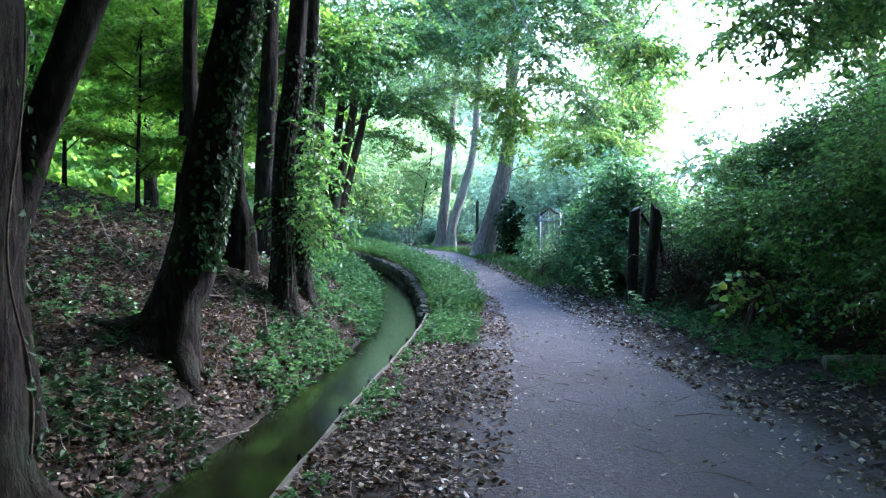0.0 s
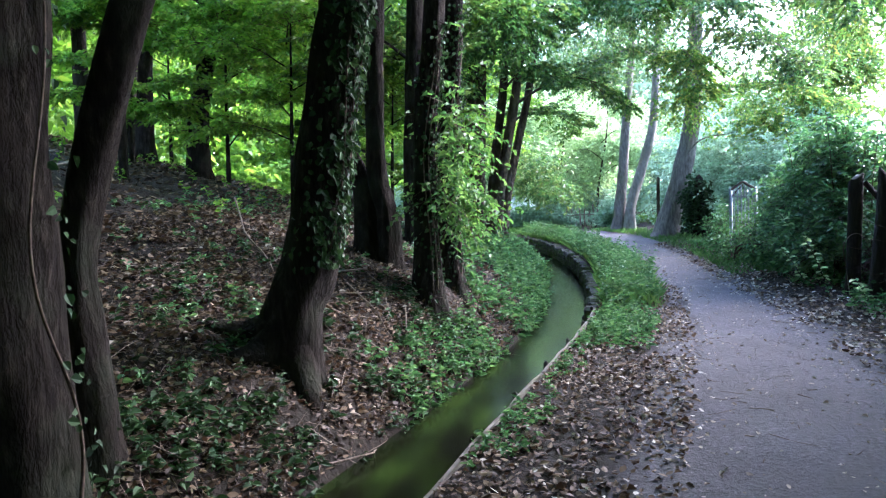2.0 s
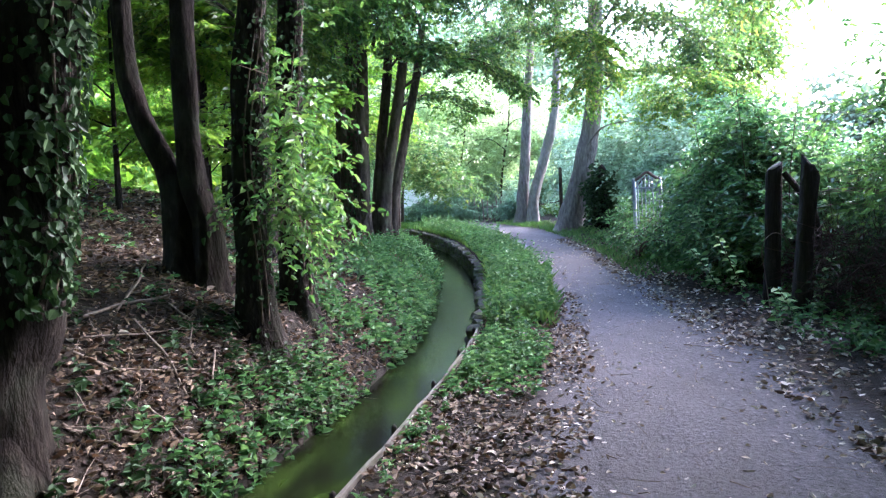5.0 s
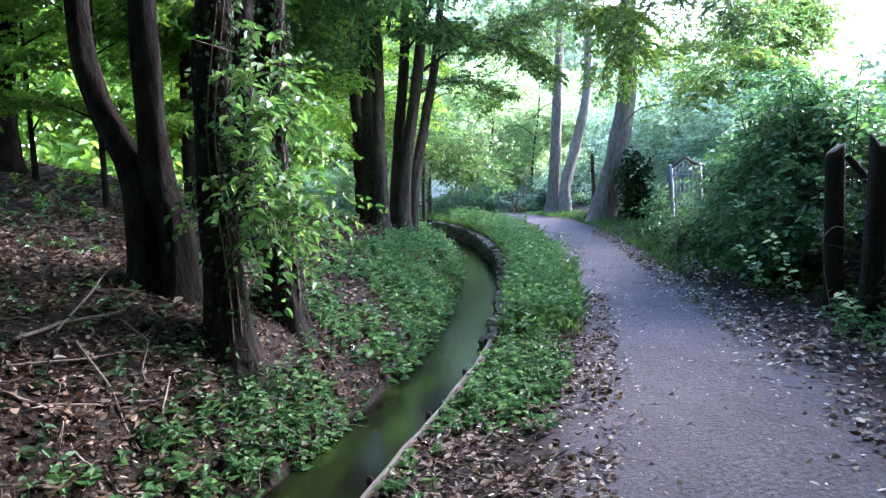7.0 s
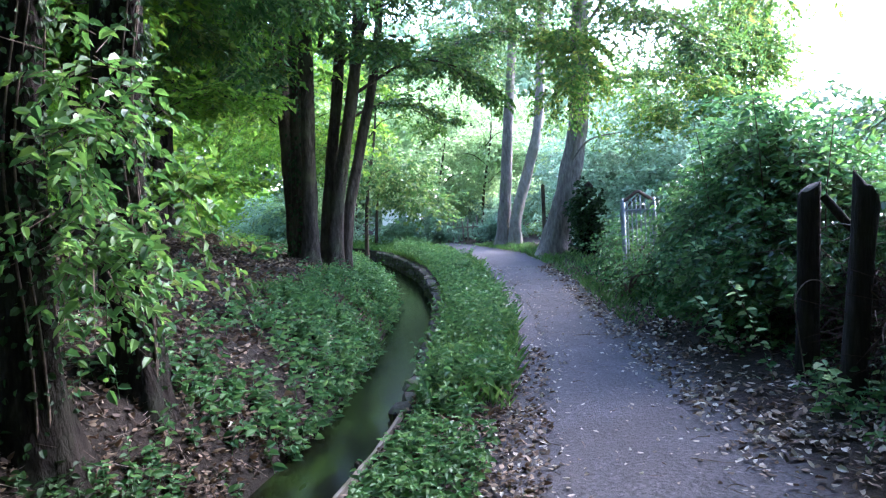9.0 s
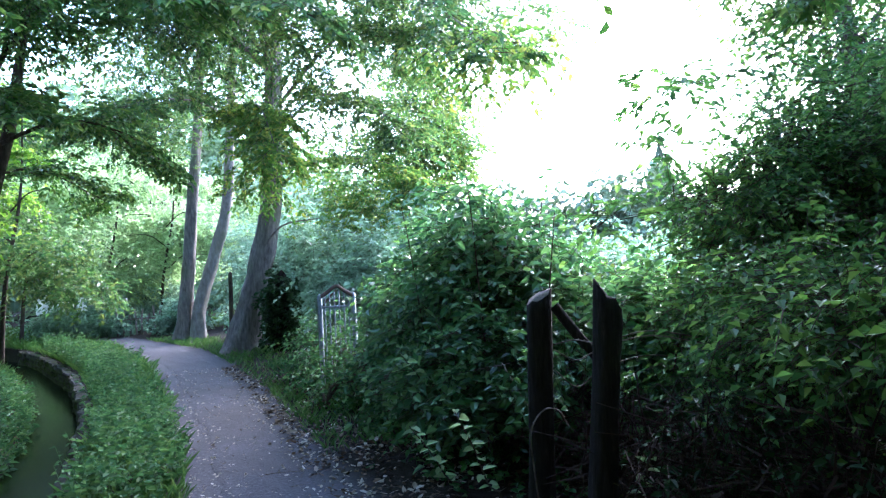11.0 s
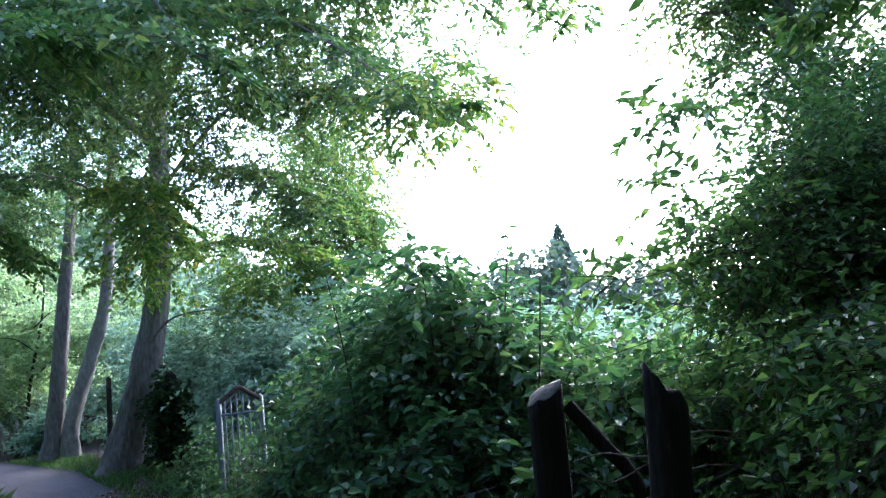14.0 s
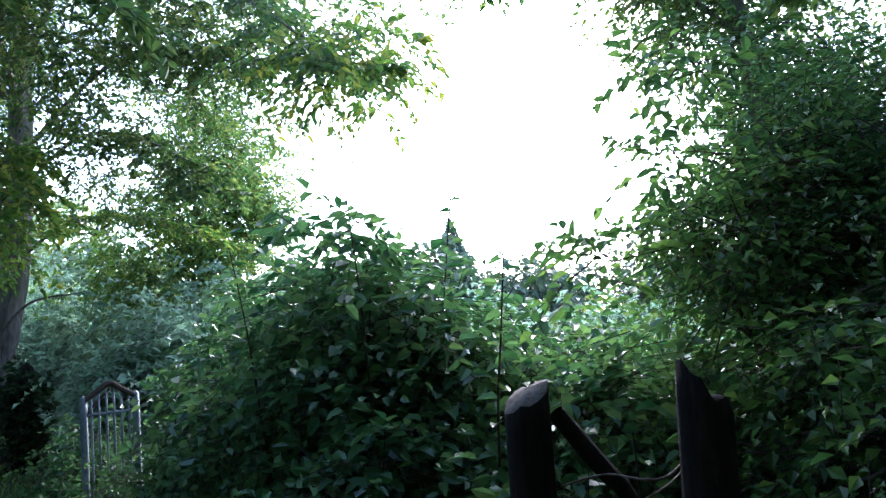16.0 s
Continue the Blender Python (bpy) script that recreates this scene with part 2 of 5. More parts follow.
RIGHT_X = [2.6, 2.6, 2.5, 2.3, 2.12, 1.9, 1.62, 1.42, 1.15, 0.98, 0.55, 0.0, -0.9, -3.2, -7, -11]


def smooth_interp(y, ys, xs):
    return (np.interp(y - 0.7, ys, xs) + np.interp(y, ys, xs) * 2 + np.interp(y + 0.7, ys, xs)) / 4


def edge(y):
    return smooth_interp(y, EDGE_Y, EDGE_X)


def path_left(y):
    return smooth_interp(y, LEFT_Y, LEFT_X)


def path_right(y):
    return smooth_interp(y, RIGHT_Y, RIGHT_X)


def wavy(x, y, k=1.0):
    return (np.sin(1.7 * k * x + 0.9 * k * y + 1.1) + np.sin(-1.1 * k * x + 2.3 * k * y) + np.sin(3.1 * k * x - 1.9 * k * y + 2.0) * 0.6) / 2.6


def stream_width(y):
    return np.interp(y, [-5, 4, 8, 12, 20, 40], [1.05, 1.0, 0.9, 0.8, 0.75, 0.7])


WATER_Z, BED_Z = -0.33, -0.6


def land(x, y):
    """Height of the ground."""
    x, y = np.asarray(x, float), np.asarray(y, float)
    u = x - edge(y)
    w = stream_width(y)
    v = -(u + w)
    s = np.interp(y, [-10, 3.5, 6, 8.3, 12, 17, 24, 30, 60], [0.5, 0.55, 0.8, 1.0, 0.9, 0.65, 0.4, 0.3, 0.25])
    bank = np.interp(v, [0, 0.12, 0.3, 0.65, 1.15, 1.7, 2.6], [-0.45, -0.2, -0.02, 0.36, 0.72, 0.95, 1.2])
    bank = np.where(bank > 0, bank * s, bank)
    hs = np.interp(y, [-30, 15, 26, 40, 80], [1.0, 1.0, 0.55, 0.3, 0.2])
    hill = np.interp(v, [2.6, 12, 30, 60, 500], [0, 2.5, 6.5, 9.0, 9.0]) * hs
    left = bank + hill + (0.03 * wavy(x, y, 2.2) + 0.015 * wavy(x, y, 7)) * np.clip(v * 3, 0, 1)
    right = np.interp(x - path_right(y), [-0.2, 0.3, 1.0, 3, 8], [0, 0.03, 0.08, 0.12, 0.1]) + 0.012 * wavy(x, y, 3) + 0.006 * wavy(x, y, 11)
    z = np.where(u < -w, left, np.where(u < -0.001, BED_Z, right))
    return z


def z_at(x, y):
    return float(land(x, y))


# ---- mesh helpers ----


def mesh_np(name, verts, quads, smooth=False):
    """A mesh from arrays: verts (n, 3), quads (m, 4) or tris (m, 3)."""
    me = bpy.data.meshes.new(name)
    quads = np.asarray(quads, np.int32)
    k = quads.shape[1]
    me.vertices.add(len(verts))
    me.vertices.foreach_set("co", np.asarray(verts, np.float32).ravel())
    me.loops.add(quads.size)
    me.loops.foreach_set("vertex_index", quads.ravel())
    me.polygons.add(len(quads))
    me.polygons.foreach_set("loop_start", np.arange(0, quads.size, k, dtype=np.int32))
    me.polygons.foreach_set("use_smooth", np.full(len(quads), smooth))
    me.update(calc_edges=True)
    me.validate()
    return me


def part(name, me, material, parent=None, label="", kind=""):
    ob = new(name, me)
    if not me.materials:
        me.materials.append(material)
    if parent is not None:
        ob.parent = parent
    if label:
        tagged(ob, label=label)
    if kind:
        tagged(ob, kind=kind)
    return ob


def thing(name, at, label, category, group="", kind=""):
    ob = new(name)
    ob.location = at
    ob.empty_display_size = 0.1
    return tagged(ob, label, category, group, kind)


def bm_mesh(name, bm):
    me = bpy.data.meshes.new(name)
    bm.to_mesh(me)
    bm.free()
    return me


def unit(v):
    return v / np.maximum(np.linalg.norm(v, axis=-1, keepdims=True), 1e-9)


def curve_points(points, n):
    """A smooth line through the points (Catmull-Rom), n points."""
    p = np.asarray(points, float)
    p = np.vstack([2 * p[0] - p[1], p, 2 * p[-1] - p[-2]])
    ts = np.linspace(0, len(p) - 3 - 1e-6, n)
    i = ts.astype(int)
    f = (ts - i)[:, None]
    a, b, c, d = p[i], p[i + 1], p[i + 2], p[i + 3]
    return 0.5 * (2 * b + (c - a) * f + (2 * a - 5 * b + 4 * c - d) * f ** 2 + (3 * b - a - 3 * c + d) * f ** 3)


def tube(points, radii, sides=8, rings=None, gnarl=0.0, flare=0.0, rng=None):
    """Verts and quads of a tapering round limb; gnarl: uneven bark; flare: root swelling at the foot."""
    rings = rings or max(4, len(points) * 3)
    c = curve_points(points, rings)
    s = np.linspace(0, 1, rings)
    r = np.interp(s, np.linspace(0, 1, len(radii)), radii)
    tan = unit(np.gradient(c, axis=0))
    ref = np.array([[1.0, 0.15, 0]]) if abs(tan[0, 2]) > 0.6 else np.array([[0, 0, 1.0]])
    a = unit(np.cross(tan, np.broadcast_to(ref, tan.shape)))
    b = np.cross(tan, a)
    th = np.linspace(0, 2 * np.pi, sides, endpoint=False)
    rr = np.repeat(r[:, None], sides, 1)
    if gnarl:
        ph = (rng.random(6) * 6.28) if rng is not None else np.arange(6)
        length = np.linalg.norm(np.diff(c, axis=0), axis=1).sum()
        zz = s[:, None] * length
        rr = rr * (1 + gnarl * (0.5 * np.sin(3 * th + ph[0] + zz * 1.3) + 0.4 * np.sin(5 * th + ph[1] - zz * 2.1) + 0.35 * np.sin(2 * th + ph[2] + zz * 4.7) + 0.25 * np.sin(9 * th + ph[3] + 2 * np.sin(zz * 2.5))))
        if flare:
            lobes = 1 + 0.3 * np.sin(4 * th + ph[4]) + 0.18 * np.sin(7 * th + ph[5])
            rr = rr * (1 + flare * np.exp(-zz / 0.3) * lobes)
    v = c[:, None, :] + rr[..., None] * (np.cos(th)[None, :, None] * a[:, None, :] + np.sin(th)[None, :, None] * b[:, None, :])
    v = v.reshape(-1, 3)
    i, j = np.meshgrid(np.arange(rings - 1), np.arange(sides), indexing="ij")
    j2 = (j + 1) % sides
    q = np.stack([i * sides + j, i * sides + j2, (i + 1) * sides + j2, (i + 1) * sides + j], -1).reshape(-1, 4)
    tip = len(v)
    v = np.vstack([v, c[-1:] + tan[-1:] * r[-1], c[:1]])
    j = np.arange(sides)
    top = np.stack([(rings - 1) * sides + j, (rings - 1) * sides + (j + 1) % sides, np.full(sides, tip), np.full(sides, tip)], -1)
    return v, q, top


def tube_mesh(name, points, radii, **kw):
    v, q, top = tube(points, radii, **kw)
    me = bpy.data.meshes.new(name)
    me.from_pydata(v.tolist(), [], q.tolist() + [t[:3] for t in top.tolist()])
    me.polygons.foreach_set("use_smooth", np.full(len(me.polygons), True))
    me.update()
    return me


def join(parts):
    vs, qs, n = [], [], 0
    for v, q in parts:
        vs.append(v)
        qs.append(np.asarray(q) + n)
        n += len(v)
    return np.vstack(vs), np.vstack(qs)


def thin_rods(a, b, r):
    """Three-sided slender rods from points a to points b."""
    a, b = np.asarray(a, float), np.asarray(b, float)
    d = unit(b - a)
    s = unit(np.cross(d, np.array([0.31, 0.52, 0.8])))
    t = np.cross(d, s)
    vs = []
    for k in range(3):
        o = math.cos(k * 2.094) * s + math.sin(k * 2.094) * t
        vs.append(a + o * r)
        vs.append(b + o * r * 0.45)
    v = np.stack(vs, 1)
    n = len(a)
    base = np.arange(n)[:, None] * 6
    q = np.concatenate([base + np.array([[0, 2, 3, 1]]), base + np.array([[2, 4, 5, 3]]), base + np.array([[4, 0, 1, 5]])], 0)
    return v.reshape(-1, 3), q


def leaf_blades(pos, along, normal, length, wide=0.55, detailed=True, curl=0.15, cup=0.18):
    """Leaf blades as arrays: base at pos, pointing along, folded on the midrib."""
    n = len(pos)
    along = unit(along)
    side = unit(np.cross(along, normal))
    up = np.cross(side, along)
    L = np.broadcast_to(np.asarray(length, float), (n,))[:, None]
    W = L * wide * 0.5

    def at(f, w, h):
        return pos + along * L * f + side * W * w + up * L * h
    if detailed:
        v = np.stack([at(0, 0, 0), at(0.28, 0.9, cup), at(0.66, 0.8, cup * 0.7 - curl * 0.4), at(1, 0, -curl), at(0.66, -0.8, cup * 0.7 - curl * 0.4), at(0.28, -0.9, cup)], 1)
        base = np.arange(n)[:, None] * 6
        q = np.concatenate([base + np.array([[0, 3, 2, 1]]), base + np.array([[0, 5, 4, 3]])], 0)
    else:
        v = np.stack([at(0, 0, 0), at(0.45, 1, cup), at(1, 0, -curl), at(0.45, -1, cup)], 1)
        base = np.arange(n)[:, None] * 4
        q = base + np.array([[0, 3, 2, 1]])
    return v.reshape(-1, 3), q


def gaps(p, k, seed):
    """Uneven density, so that crowns have holes and clumps."""
    ph = np.random.default_rng(seed).random(6) * 6.28
    return (np.sin(k * p[:, 0] + 0.6 * k * p[:, 2] + ph[0]) + np.sin(1.3 * k * p[:, 1] - 0.5 * k * p[:, 0] + ph[1]) + np.sin(1.6 * k * p[:, 2] + 0.7 * k * p[:, 1] + ph[2]) + 0.7 * np.sin(2.3 * k * (p[:, 0] + p[:, 1]) + ph[3])) / 3.7


def thin_below(p, bare, rng):
    """Leaves keep to the light: few twigs bear any below the height bare."""
    return rng.random(len(p)) < np.clip((p[:, 2] - bare * 0.45) / (bare * 0.55), 0.1, 1)


def spray(blobs, twigs, per, size, seed, twig_len=0.35, detailed=True, droop=0.25, hole=-0.15, level=0.75, shell=0.45, k=2.2, wide=0.55, bare=0.0):
    """Leafy twigs filling blobs (cx, cy, cz, rx, ry, rz): leaf and twig arrays."""
    rng = np.random.default_rng(seed)
    B = np.asarray(blobs, float)
    vol = (B[:, 3] * B[:, 4] * B[:, 5]) ** 0.8
    pick = rng.choice(len(B), int(twigs * 2.2), p=vol / vol.sum())
    d = unit(rng.normal(size=(len(pick), 3)))
    rad = rng.random(len(pick)) ** shell
    rad *= 1 + 0.22 * np.sin(5 * d[:, 0] + 3 * d[:, 2] + pick) + 0.15 * rng.normal(size=len(pick))
    p = B[pick, :3] + d * rad[:, None] * B[pick, 3:]
    keep = gaps(p, k, seed) + 0.35 * rng.normal(size=len(p)) > hole
    if bare:
        keep &= thin_below(p, bare, rng)
    p, d = p[keep][:twigs], d[keep][:twigs]
    n = len(p)
    out = unit(d * np.array([1, 1, 0.5]) + rng.normal(size=(n, 3)) * np.array([0.7, 0.7, 0.35]) + np.array([0, 0, -droop]))
    tl = twig_len * (0.6 + 0.8 * rng.random(n))
    f = (np.arange(per) + 0.6) / per
    q = p[:, None, :] + out[:, None, :] * (tl[:, None] * f[None, :])[..., None] - np.array([0, 0, 1.0]) * (droop * tl[:, None] * f[None, :] ** 2)[..., None]
    sidev = unit(np.cross(out, np.array([0, 0, 1.0]) + 0.25 * rng.normal(size=(n, 3))))
    sign = np.where(np.arange(per) % 2 == 0, 1.0, -1.0)
    al = out[:, None, :] * 0.7 + sidev[:, None, :] * sign[None, :, None] + 0.35 * rng.normal(size=(n, per, 3)) + np.array([0, 0, -droop])
    nm = np.array([0, 0, level]) + (1.1 - level) * rng.normal(size=(n, per, 3)) + 0.25 * d[:, None, :]
    ln = size * (0.55 + 0.75 * rng.random((n, per)))
    lv = leaf_blades(q.reshape(-1, 3), al.reshape(-1, 3), nm.reshape(-1, 3), ln.ravel(), wide, detailed)
    tw = thin_rods(p - out * tl[:, None] * 0.3, p + out * tl[:, None] * 0.9 - np.array([0, 0, 1.0]) * (droop * tl * 0.8)[:, None], 0.002 + 0.0025 * rng.random((n, 1)))
    return lv, tw


def bough(points, seed, sides=30, length=1.0, size=0.1, subs=8, per=8, start=0.15, droop=0.16, detailed=True, wide=0.6):
    """Flat leafy sprays along one limb: side branches, twigs on them, leaves in two rows. Leaf and twig arrays."""
    rng = np.random.default_rng(seed)
    c = curve_points(points, 120)
    tan = unit(np.gradient(c, axis=0))
    s = start + (1 - start) * (np.arange(sides) + rng.random(sides)) / sides
    i = np.minimum((s * 119).astype(int), 119)
    base, t = c[i], tan[i]
    flat = unit(np.cross(t, np.array([0, 0, 1.0])))
    sign = np.where(np.arange(sides) % 2 == 0, 1.0, -1.0)[:, None]
    d = unit(t * (0.5 + 0.5 * rng.random((sides, 1))) + flat * sign * (0.6 + 0.5 * rng.random((sides, 1))) + rng.normal(size=(sides, 3)) * np.array([0.2, 0.2, 0.16]))
    ln = length * (1.15 - 0.6 * (s - start) / (1 - start)) * (0.5 + 0.7 * rng.random(sides))
    f = (np.arange(subs) + 0.8) / subs
    p = base[:, None, :] + d[:, None, :] * (ln[:, None] * f)[..., None] - np.array([0, 0, droop]) * (ln[:, None] * f ** 2)[..., None]
    perp = unit(np.cross(d, np.array([0, 0, 1.0])))
    sg = np.where(np.arange(subs) % 2 == 0, 1.0, -1.0)
    e = unit(d[:, None, :] * 0.8 + perp[:, None, :] * sg[None, :, None] * 0.8 + rng.normal(size=(sides, subs, 3)) * np.array([0.25, 0.25, 0.2]) - np.array([0, 0, 0.25 * droop]))
    tl = 0.34 * length * (1.1 - 0.55 * f)[None, :] * (0.5 + 0.8 * rng.random((sides, subs)))
    g = (np.arange(per) + 0.7) / per
    q = p[:, :, None, :] + e[:, :, None, :] * (tl[..., None] * g)[..., None] - np.array([0, 0, droop]) * (tl[..., None] * g ** 2)[..., None]
    ep = unit(np.cross(e, np.array([0, 0, 1.0])))
    sl = np.where(np.arange(per) % 2 == 0, 1.0, -1.0)
    al = e[:, :, None, :] * 0.7 + ep[:, :, None, :] * sl[None, None, :, None] * 0.8 + rng.normal(size=q.shape) * 0.25 + np.array([0, 0, -0.25])
    nm = np.array([0, 0, 1.0]) + 0.45 * rng.normal(size=q.shape)
    lv = leaf_blades(q.reshape(-1, 3), al.reshape(-1, 3), nm.reshape(-1, 3), (size * (0.6 + 0.7 * rng.random(q.shape[:3]))).ravel(), wide, detailed)
    tip = p[:, -1, :]
    rods = [thin_rods(base, p[:, subs // 2, :], np.full((sides, 1), 0.007)), thin_rods(p[:, subs // 2, :], tip, np.full((sides, 1), 0.0045)),
            thin_rods(p.reshape(-1, 3), q[:, :, -1, :].reshape(-1, 3), np.full((sides * subs, 1), 0.0028))]
    return lv, join(rods)


def shift(arr, at):
    return arr[0] - np.asarray(at, float), arr[1]


# ---- setting: ground, stream, path ----
us = np.unique(np.concatenate([
    -np.geomspace(14, 900, 22), np.arange(-14, -4.5, 0.35), np.arange(-4.5, -1.2, 0.09), np.arange(-1.2, 0.0, 0.06), [-0.03, -0.002, 0.0],
    np.arange(0.06, 4.6, 0.12), np.arange(4.6, 12, 0.5), np.geomspace(12, 900, 20)]))
ys_ = np.unique(np.concatenate([-np.geomspace(8, 900, 16), np.arange(-8, 0, 0.5), np.arange(0, 16, 0.11), np.arange(16, 32, 0.3), np.arange(32, 60, 1.2), np.geomspace(60, 900, 20)]))
U, Y = np.meshgrid(us, ys_)
X = U + edge(np.clip(Y, -30, 60))
Z = land(X, Y)
ni, nj = U.shape
gi, gj = np.meshgrid(np.arange(ni - 1), np.arange(nj - 1), indexing="ij")
gq = np.stack([gi * nj + gj, gi * nj + gj + 1, (gi + 1) * nj + gj + 1, (gi + 1) * nj + gj], -1).reshape(-1, 4)
ground = part("ground", mesh_np("ground", np.stack([X, Y, Z], -1).reshape(-1, 3), gq, True), M_SOIL)
tagged(ground, "brown woodland soil rising to a wooded bank beside a stream", "ground", kind="structure")

mask = np.clip(np.minimum(X - path_left(Y) + 0.12, path_right(Y) + 0.15 - X) / 0.34, 0, 1)
at_ = ground.data.attributes.new("trodden", "FLOAT", "POINT")
at_.data.foreach_set("value", mask.ravel().astype(np.float32))

wy = np.arange(-12, 45, 0.25)
we = edge(wy)
wv = np.concatenate([np.stack([we - stream_width(wy) - 0.25, wy, np.full_like(wy, WATER_Z)], -1), np.stack([we - 0.004, wy, np.full_like(wy, WATER_Z)], -1)])
k_ = len(wy)
i_ = np.arange(k_ - 1)
water = part("water", mesh_np("water", wv, np.stack([i_, i_ + k_, i_ + k_ + 1, i_ + 1], -1), True), M_WATER)
tagged(water, "narrow still stream with murky green water", "stream", kind="structure")

py = np.concatenate([np.arange(-12, 22, 0.12), np.arange(22, 60, 0.5)])
fr = np.linspace(0, 1, 22)
rngp = np.random.default_rng(5)
wob_l, wob_r = 0.07 * np.sin(py * 2.3) + 0.05 * np.sin(py * 5.1 + 1) + 0.03 * rngp.normal(size=len(py)), 0.08 * np.sin(py * 1.9 + 2) + 0.05 * np.sin(py * 4.3) + 0.03 * rngp.normal(size=len(py))
pl, pr = path_left(py) + 0.34 + 0.3 * wob_l, path_right(py) - 0.32 + 0.3 * wob_r
PXX = pl[:, None] + (pr - pl)[:, None] * fr[None, :]
PYY = np.repeat(py[:, None], len(fr), 1)
PZZ = land(PXX, PYY) + 0.006 + 0.02 * np.sin(np.pi * fr)[None, :] + 0.004 * wavy(PXX, PYY, 9)
PZZ[:, 0] -= 0.012
PZZ[:, -1] -= 0.012
ni, nj = PXX.shape
gi, gj = np.meshgrid(np.arange(ni - 1), np.arange(nj - 1), indexing="ij")
gq = np.stack([gi * nj + gj, gi * nj + gj + 1, (gi + 1) * nj + gj + 1, (gi + 1) * nj + gj], -1).reshape(-1, 4)
path = part("path", mesh_np("path", np.stack([PXX, PYY, PZZ], -1).reshape(-1, 3), gq, True), M_PATH)
tagged(path, "grey trodden gravel footpath strewn with dry leaves", "path", kind="structure")

# ---- trees ----


def tree(name, at, stems, label, category="tree", bark=None, limbs=(), blobs=None, twigs=0, per=9, size=0.09, leaf=None, seed=1, ivy=None, sprays=(), boughs=(), **kw):
    """A tree: stems (points, radii) and limbs are meshes of their own, the crown another. Places are in the world."""
    at = np.asarray(at, float)
    rng = np.random.default_rng(seed)
    root = thing(name, at, label, category)
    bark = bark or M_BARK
    for pts, rad in stems:
        big = max(rad) > 0.07
        part("trunk", tube_mesh("trunk", np.asarray(pts) - at, rad, sides=22 if big else 9, rings=46 if big else 22, gnarl=0.12 if big else 0.06, flare=0.95 if big else 0.3, rng=rng), bark, root)
    for pts, rad in limbs:
        part("limb", tube_mesh("limb", np.asarray(pts) - at, rad, sides=7, rings=18, gnarl=0.06, rng=rng), bark, root)
    if blobs is not None and twigs:
        lv, tw = spray(blobs, twigs, per, size, seed, **kw)
        part("crown", mesh_np("crown", *shift(lv, at)), leaf, root, kind="stuff")
        part("twigwork", mesh_np("twigwork", *shift(tw, at)), M_TWIG, root, kind="stuff")
    for i, (b2, n2, s2, *own) in enumerate(sprays):
        v2, w2 = spray(b2, n2, 8, s2, seed + 900 + i, hole=-2, droop=0.3, twig_len=0.3, detailed=s2 < 0.12)
        part("leafy_bough", mesh_np("leafy_bough", *shift(v2, at)), own[0] if own else leaf, root, kind="stuff")
        part("twigwork", mesh_np("twigwork", *shift(w2, at)), M_TWIG, root, kind="stuff")
    for i, (pts, r0, lf, opt) in enumerate(boughs):
        part("limb", tube_mesh("limb", np.asarray(pts) - at, [r0, r0 * 0.6, r0 * 0.3, 0.006], sides=7, rings=26, gnarl=0.08, rng=rng), bark, root)
        b2, w2 = bough(pts, seed * 31 + i, **opt)
        part("leafy_bough", mesh_np("leafy_bough", *shift(b2, at)), lf, root, kind="stuff")
        part("twigwork", mesh_np("twigwork", *shift(w2, at)), M_TWIG, root, kind="stuff")
    if ivy:
        pts, rad, count, face, spread, isize = ivy
        c = curve_points(pts, 80)
        i = rng.integers(0, 80, count)
        th = face + spread * rng.normal(size=count)
        r = np.interp(i / 79, np.linspace(0, 1, len(rad)), rad) * 1.06 + 0.05 * rng.random(count) ** 2
        o = np.stack([np.cos(th), np.sin(th), np.zeros(count)], -1)
        p = c[i] + o * r[:, None]
        al = np.stack([-np.sin(th), np.cos(th), np.zeros(count)], -1) * rng.normal(size=(count, 1)) * 0.6 + np.array([0, 0, -0.8]) + 0.3 * rng.normal(size=(count, 3)) + o * 0.3
        lv = leaf_blades(p, al, o + 0.4 * rng.normal(size=(count, 3)), isize * (0.6 + 0.8 * rng.random(count)), 0.8)
        part("ivy", mesh_np("ivy", *shift(lv, at)), L_IVY, root, "glossy dark ivy leaves")
        vines = []
        for _ in range(3 if count > 100 else 1):
            t0 = face + spread * 0.8 * rng.normal()
            pp = [c[k] + np.array([math.cos(t0 + 0.25 * math.sin(k / 9)), math.sin(t0 + 0.25 * math.sin(k / 9)), 0]) * (np.interp(k / 79, np.linspace(0, 1, len(rad)), rad) * 1.04 + 0.008) for k in range(2, 78, 6)]
            v, q, _ = tube(pp, [0.009, 0.005], sides=5, rings=40)
            vines.append((v, q))
        v, q = join(vines)
        part("vine", mesh_np("vine", *shift((v, q), at), True), M_TWIG, root, "thin ivy stems climbing the bark")
    return root


def foot(x, y, sink=0.22):
    return (x, y, z_at(x, y) - sink)


